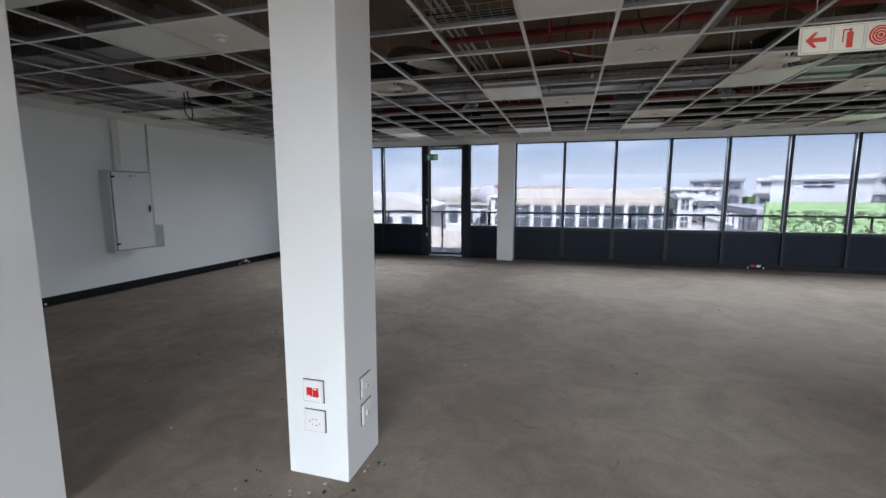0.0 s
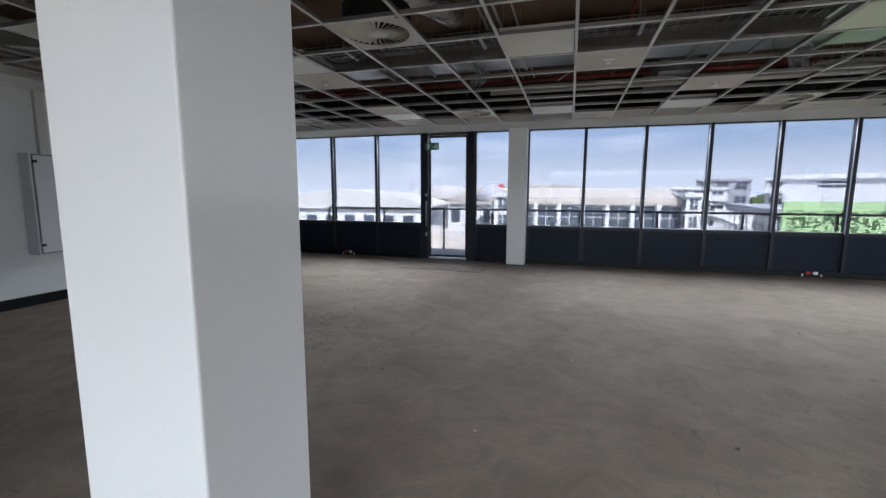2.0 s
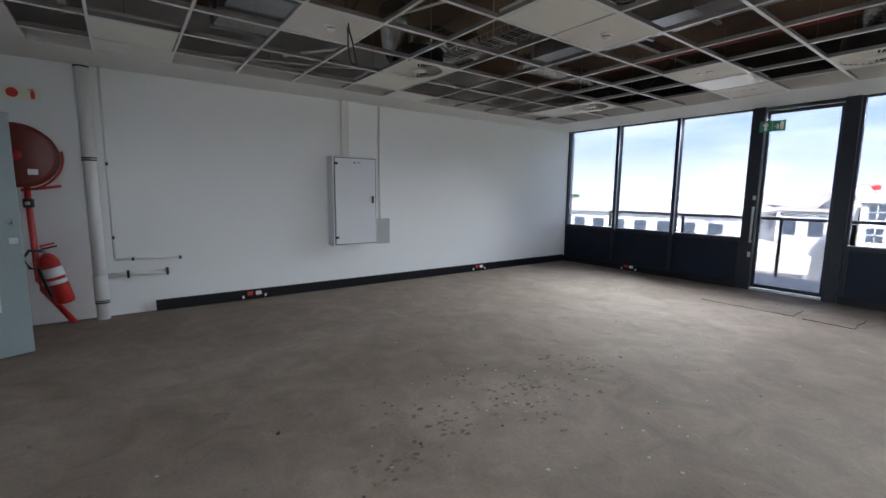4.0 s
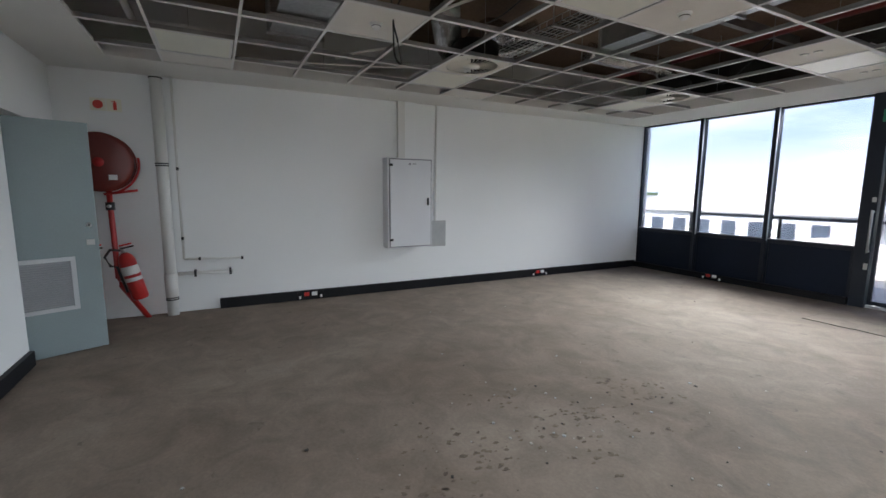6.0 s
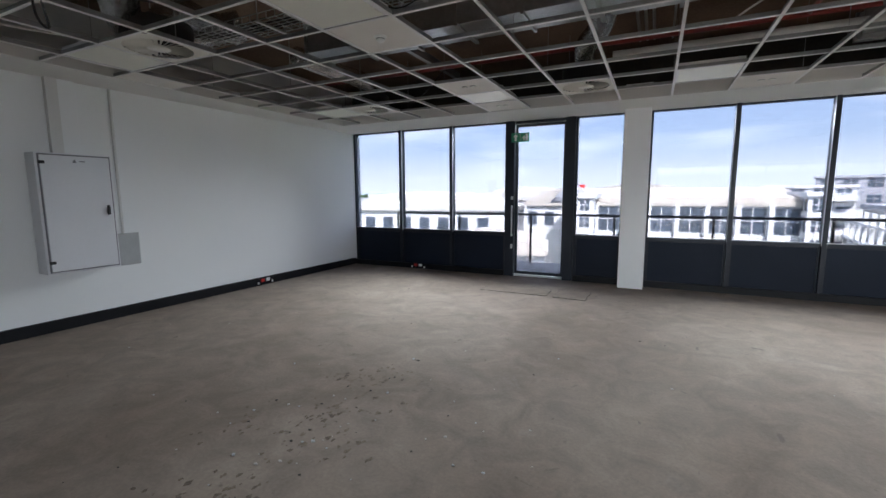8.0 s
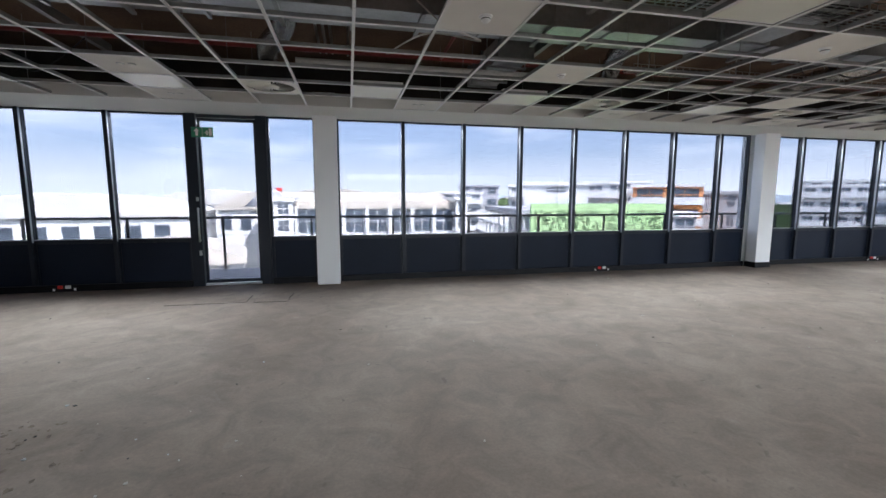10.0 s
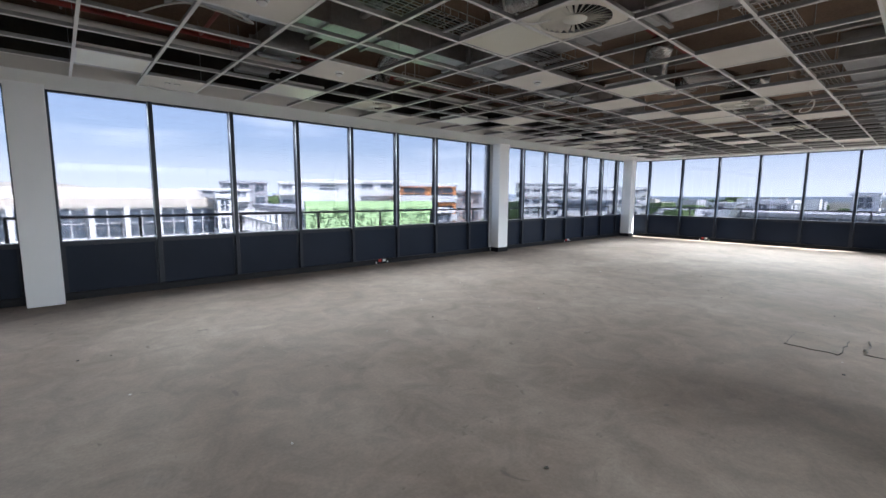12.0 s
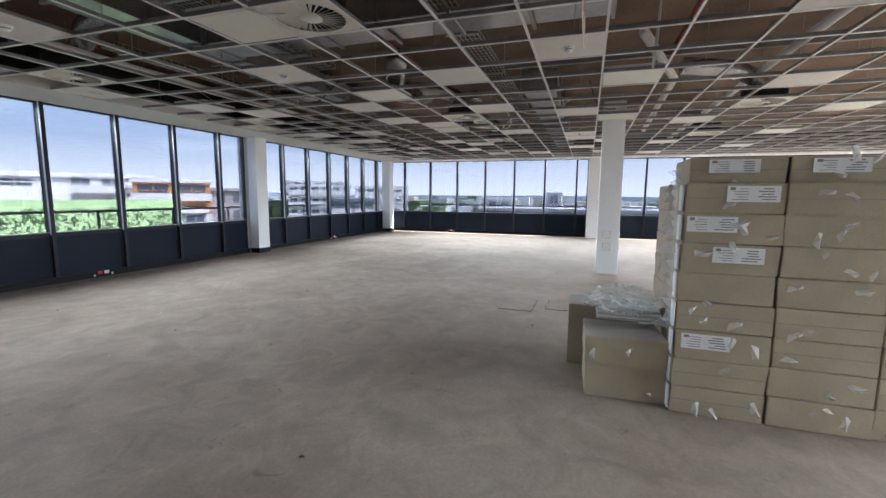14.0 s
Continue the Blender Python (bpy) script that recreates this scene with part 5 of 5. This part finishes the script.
def block(name, cx, cy, w, dep, top, turn, wall_m, label, storey=3.2, bay=3.2, slabs=None, win=(0.72, 0.55), roof=None, base=GROUND):
    """A building: body, rows of windows on the side facing the camera and the two flanks, floor bands, roof rim."""
    body = Shape().box((-w / 2, 0, base), (w / 2, dep, top), wall_m)
    ob = body.make(name, label, "building")
    wn_, bd = Shape(), Shape()
    n = max(1, int(w / bay))
    rows = int(min(top - base, 14) / storey)
    for rr in range(rows):
        z1 = top - 0.6 - rr * storey
        z0 = z1 - storey * win[1]
        for c in range(n):
            x = -w / 2 + (c + 0.5) * w / n
            ww = w / n * win[0] / 2
            wn_.box((x - ww, -0.06, z0), (x + ww, 0.02, z1), WINB)
            bd.box((x - 0.05, -0.1, z0), (x + 0.05, -0.06, z1), wall_m).box((x - ww, -0.1, (z0 + z1) / 2 - 0.05), (x + ww, -0.06, (z0 + z1) / 2 + 0.05), wall_m)
        for c in range(max(1, int(dep / bay))):
            y = (c + 0.5) * dep / max(1, int(dep / bay))
            for sx in (-1, 1):
                wn_.box((sx * w / 2 - 0.05, y - bay * 0.3, z0), (sx * w / 2 + 0.05, y + bay * 0.3, z1), WINB)
        if slabs:
            bd.box((-w / 2 - 0.1, -1.3, z0 - 0.5), (w / 2 + 0.1, 0.0, z0 - 0.25), slabs).box((-w / 2 - 0.1, -1.3, z0 - 0.25), (w / 2 + 0.1, -1.2, z0 + 0.55), slabs)
    wn_.make("windows", "rows of dark windows", kind="stuff", parent=ob)
    bd.box((-w / 2 - 0.25, -0.3, top - 0.35), (w / 2 + 0.25, dep + 0.2, top + 0.12), roof or wall_m)
    bd.make("trim", "glazing bars, floor bands and roof rim", kind="stuff", parent=ob)
    ob.matrix_world = pose(cx, cy, 0, 0, 0, turn)
    return ob


def vault(name, cx, cy, w, length, base, rise, turn, material, label):
    """Curved sheet roof over a white wall."""
    s = Shape()
    pr = [(w * (t / 14 - 0.5), rise * (1 - (2 * t / 14 - 1) ** 2)) for t in range(15)]
    s.poly([(x, 0, base + z) for x, z in pr] + [(w / 2, 0, base - 0.4), (-w / 2, 0, base - 0.4)], (0, length, 0), material)
    ob = s.make(name, label, "building")
    Shape().box((-w / 2 + 0.4, 0.5, GROUND), (w / 2 - 0.4, length - 0.5, base), WHITEB).make("wall", "white walls", parent=ob)
    q = Shape()
    for c in range(int(w / 3)):
        x = -w / 2 + 1.5 + c * 3
        q.box((x - 0.8, 0.4, base - 3.6), (x + 0.8, 0.52, base - 1.4), WINB)
    q.make("windows", "dark windows", kind="stuff", parent=ob)
    ob.matrix_world = pose(cx, cy, 0, 0, 0, turn)
    return ob


# long white office block straight ahead, and its wing
off = block("office_block", 2.8, 66, 25, 14, -1.0, 0, WHITEB, "long white office block with dark gridded windows and pale roof", 3.9, 3.1, None, (0.78, 0.75), BEIGE, GROUND - 1.2)
rs = Shape().box((-13, 1, -1.0), (13, 16, -0.4), BEIGE).add([(-13, 1, -0.4), (13, 1, -0.4), (13, 14, 1.0), (-13, 14, 1.0), (13, 16, -0.4), (-13, 16, -0.4)], [(0, 1, 2, 3), (3, 2, 4, 5), (0, 3, 5), (1, 4, 2)], BEIGE)
rs.make("roof", "pale beige sloping roof", parent=off)
pc = Shape()
for c in range(9):
    pc.box((-12.5 + c * 3.1, -0.9, GROUND), (-12.0 + c * 3.1, 0, -1.2), WHITEB)
pc.make("columns", "white facade columns", kind="stuff", parent=off)
Shape().box((-12.4, -0.9, -5.6), (-9.4, -0.75, -2.6), YELLOW).box((-11.9, -0.95, -4.2), (-11.0, -0.9, -3.3), ORANGE).make("sign_board", "pale yellow sign with an orange shape", parent=off)
off.matrix_world = pose(2.8, 66, 1.2)
block("stair_tower", -7.7, 64, 2.4, 8, 1.2, 0, WHITEB, "white stair tower with square openings", 2.2, 1.6, None, (0.5, 0.6))
block("stair_tower", 15.9, 64, 1.7, 8, 1.35, 0, WHITEB, "white stair tower with square openings", 2.2, 1.3, None, (0.5, 0.6))
wing = block("office_wing", 19.8, 44, 6, 20, -1.8, -8, GREYB, "grey flat-roofed office wing with white frames", 3.4, 2.4, WHITEB, (0.8, 0.7), GREYB, GROUND - 1.9)
wp = Shape()
for c in range(8):
    wp.box((-4.6, 0.5 + c * 2.5, GROUND), (-4.3, 0.8 + c * 2.5, -2.2), WHITEB)
wp.box((-4.6, 0.4, -3.4), (-4.3, 19.5, -3.2), WHITEB).box((-4.6, 0.4, -5.0), (-4.3, 19.5, -4.8), WHITEB).make("frame", "white balcony frame", kind="stuff", parent=wing)
wing.matrix_world = pose(19.8, 44, 1.9, 0, 0, -8)

# mall with curved roofs
vault("mall_hall", -31, 62, 26, 22, -0.6, 2.2, 8, PALER, "white mall hall with low curved sheet roof")
vault("mall_hall", -12, 78, 16, 18, -0.2, 2.6, -6, BEIGE, "beige vaulted mall hall beyond the balcony")
vault("mall_hall", -24, 92, 22, 20, 0.4, 2.4, 0, PALER, "pale vaulted mall hall in the distance")
vault("mall_hall", -15, 46, 13, 10, -4.2, 1.6, 12, BEIGE, "small vaulted mall entrance roof")
vault("mall_hall", -44, 84, 24, 20, 0.2, 1.8, 10, PALER, "pale vaulted mall hall in the distance")
vault("mall_hall", -3, 100, 26, 20, 1.0, 2.2, 0, BEIGE, "beige vaulted mall roof in the distance")
cn = Shape().tube([(-11, 74, 0.0), (-11, 74, 2.2), (-11, 74, 2.8)], [3.4, 1.3, 0.7], GREYB, 12).make("glass_cone", "grey glass cone rooflight on the mall", "rooflight")
cn = Shape().tube([(-33, 86, 0.0), (-33, 86, 1.6), (-33, 86, 2.0)], [2.4, 1.0, 0.4], GREYB, 10).make("glass_cone", "grey glass cone rooflight on the mall", "rooflight")
Shape().box((-13, 80, 2.3), (-10, 80.2, 3.0), GREYB).box((-10.8, 79.8, 2.4), (-10, 80, 2.8), REDPL).make("roof_letters", "small red and grey roof sign", "sign")
block("court_building", -9.5, 38, 7, 8, -5.2, 0, BEIGE, "low beige shop front with shaded windows", 3.0, 1.6, PALER, (0.8, 0.7), PALER)

# green screen wall
gs = Shape().box((-5.9, 0, GROUND), (5.9, 0.4, 0.93), GREENW).make("green_screen", "bright green perforated screen wall with leaf holes", "screen wall")
lf = Shape()
r4 = random.Random(3)
for k in range(560):
    x, z = r4.uniform(-5.6, 5.6), 0.35 - abs(r4.gauss(0, 1)) * 1.8
    a = r4.uniform(0, 6.28)
    L = r4.uniform(0.1, 0.22)
    u, v = (math.cos(a) * L, math.sin(a) * L), (-math.sin(a) * L * 0.35, math.cos(a) * L * 0.35)
    lf.poly([(x - u[0], -0.02, z - u[1]), (x + v[0], -0.02, z + v[1]), (x + u[0], -0.02, z + u[1]), (x - v[0], -0.02, z - v[1])], (0, 0.015, 0), GREEND)
lf.make("leaf_holes", "dark leaf-shaped holes", kind="stuff", parent=gs)
gs.matrix_world = pose(20.6, 37, 0, 0, 0, -8)
block("plant_room", 26.7, 57.3, 8, 10, 3.3, -27, WHITEB, "white flat-roofed plant building behind the green screen", 6, 5, None, (0.3, 0.1), WHITEB)
block("deck", 27, 47, 18, 4, -0.2, -26, GREYB, "grey deck with pale rim behind the green screen", 3.5, 2, WHITEB, (0.8, 0.4), WHITEB)
for cx, cy, w, top, tn, m in ((41.2, 68.5, 6.5, 3.9, -33, WHITEB), (40, 92, 12, 4.0, -20, WHITEB), (52, 88, 10, 3.6, -28, WHITEB), (62, 96, 14, 5.0, -30, WHITEB), (24, 100, 12, 2.5, -12, WHITEB), (33, 112, 10, 4.4, -15, GREYB), (98, 72, 16, 4.0, -52, WHITEB), (112, 84, 18, 5.5, -55, WHITEB), (120, 66, 14, 3.8, -58, WHITEB), (138, 74, 18, 4.6, -60, WHITEB), (90, 52, 9, 1.2, -50, WHITEB)):
    block("apartment_block", cx, cy, w, 9, top, tn, m, "pale distant apartment block", 2.9, 2.6, WHITEB if m is WHITEB else None, (0.6, 0.5))
block("orange_flats", 45.1, 59.5, 9, 8, 3.25, -40, ORANGE, "orange and white flats with stacked balconies", 2.9, 3.4, WHITEB, (0.75, 0.6), WHITEB)
block("grey_tower", 56.5, 62.5, 6, 8, 2.3, -43, GREYB, "slim grey tower beside the flats", 3.0, 2.0, None, (0.4, 0.5))
block("blue_flats", 76, 50, 9, 9, 0.6, -55, SLATE, "blue-grey flats with white bands", 2.9, 2.4, WHITEB, (0.7, 0.6))

# east side: slatted building, sail roof, low roofs
sb = block("slatted_building", 70, 10, 34, 12, -0.6, -90, SLATE, "dark slatted building with pale fins", 3.2, 2.2, None, (0.8, 0.7), GREYB)
fn = Shape()
for c in range(60):
    fn.box((-17 + c * 0.57, -0.5, -6), (-16.9 + c * 0.57, -0.35, 0.0), GREYB)
fn.make("fins", "pale vertical fins", kind="stuff", parent=sb)
for cx, cy, w, top in ((84, 22, 5, 1.0), (90, 12, 3, 2.2), (88, 2, 6, 0.6), (96, 30, 8, 0.4), (80, -16, 20, -2.2), (100, -8, 10, -0.6)):
    block("far_building", cx, cy, w, 6, top, -90, WHITEB, "small white building in the distance", 3, 2.2, None, (0.5, 0.5))
sl = Shape().add([(66, 30, -3.2), (66, 22, 0.6), (66, 24, -2.2), (70, 30, -3.2), (70, 22, 0.5), (70, 24, -2.3)], [(0, 1, 2), (3, 5, 4), (0, 3, 4, 1), (1, 4, 5, 2), (0, 2, 5, 3)], WHITEB)
sl.make("sail_roof", "white pointed sail roof", "roof")
vault("mall_hall", 84, -6, 14, 14, -2.6, 1.6, -90, WHITEB, "white low vaulted roof east of the building")


def tree(x, y, z, h, r, seed):
    rr = random.Random(seed)
    t = Shape().tube([(0, 0, 0), (0.1, 0, h * 0.35), (0.05, 0.1, h * 0.6)], [r * 0.09, r * 0.06, r * 0.03], TRUNK, 7)
    for k in range(5):
        a = rr.uniform(0, 6.28)
        t.tube([(0.05, 0, h * 0.4), (math.cos(a) * r * 0.6, math.sin(a) * r * 0.6, h * 0.75)], [r * 0.035, r * 0.012], TRUNK, 5)
    ob = t.make("tree", "green broadleaf tree between the buildings", "tree", "town trees")
    lv_ = Shape()
    for k in range(420):
        d = Vector((rr.gauss(0, 1), rr.gauss(0, 1), rr.gauss(0, 0.8)))
        d = d.normalized() * r * rr.uniform(0.45, 1.0) * (0.8 + 0.35 * noise.noise(d * 1.5 + Vector((seed, 0, 0))))
        c = Vector((0, 0, h * 0.78)) + Vector((d.x, d.y, d.z * 0.7))
        q = rr.uniform(0.16, 0.34) * r * 0.5
        u = Vector((rr.uniform(-1, 1), rr.uniform(-1, 1), rr.uniform(-1, 1))).normalized()
        w = u.orthogonal().normalized()
        lv_.add([c - u * q, c + w * q * 0.6, c + u * q, c - w * q * 0.6], [(0, 1, 2, 3)], LEAF)
    lv_.make("leaves", "clumps of green leaves", kind="stuff", parent=ob)
    ob.matrix_world = pose(x, y, z)
    return ob


for k, (x, y, top, r) in enumerate(((36.5, 41.5, -0.4, 2.6), (58, 44, -1.8, 3.4), (-8.2, 35, -6.0, 1.6), (66, 40, -1.0, 3.0), (72, -3, -0.6, 2.2), (40, 80, -0.4, 3.0), (12, 110, -0.5, 4.0))):
    tree(x, y, GROUND, top - GROUND, r, k + 5)
# low town roofs and trees in the far distance, then hills
tw = Shape()
r5 = random.Random(21)
for k in range(420):
    a = radians(r5.uniform(-40, 110))
    D = r5.uniform(140, 620)
    x, y, w, hh = D * math.sin(a), D * math.cos(a), r5.uniform(4, 12), r5.uniform(-9, -1.0) + D * 0.006
    tw.box((x - w, y - w * 0.6, GROUND), (x + w, y + w * 0.6, hh), r5.choice((WHITEB, PALER, BEIGE, GREYB, LEAF, LEAF)))
tw.make("far_town", "hazy roofs and trees of the distant town", "town", kind="stuff")
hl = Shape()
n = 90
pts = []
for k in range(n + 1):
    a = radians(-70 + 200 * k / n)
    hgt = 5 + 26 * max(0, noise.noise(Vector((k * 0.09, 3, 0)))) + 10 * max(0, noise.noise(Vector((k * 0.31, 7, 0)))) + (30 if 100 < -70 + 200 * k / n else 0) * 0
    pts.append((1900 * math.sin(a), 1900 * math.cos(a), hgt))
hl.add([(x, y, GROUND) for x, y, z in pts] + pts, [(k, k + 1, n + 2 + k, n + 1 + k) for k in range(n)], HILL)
hl.make("backdrop", "distant hills on the horizon, blue haze put into their colour", "hills", kind="structure")
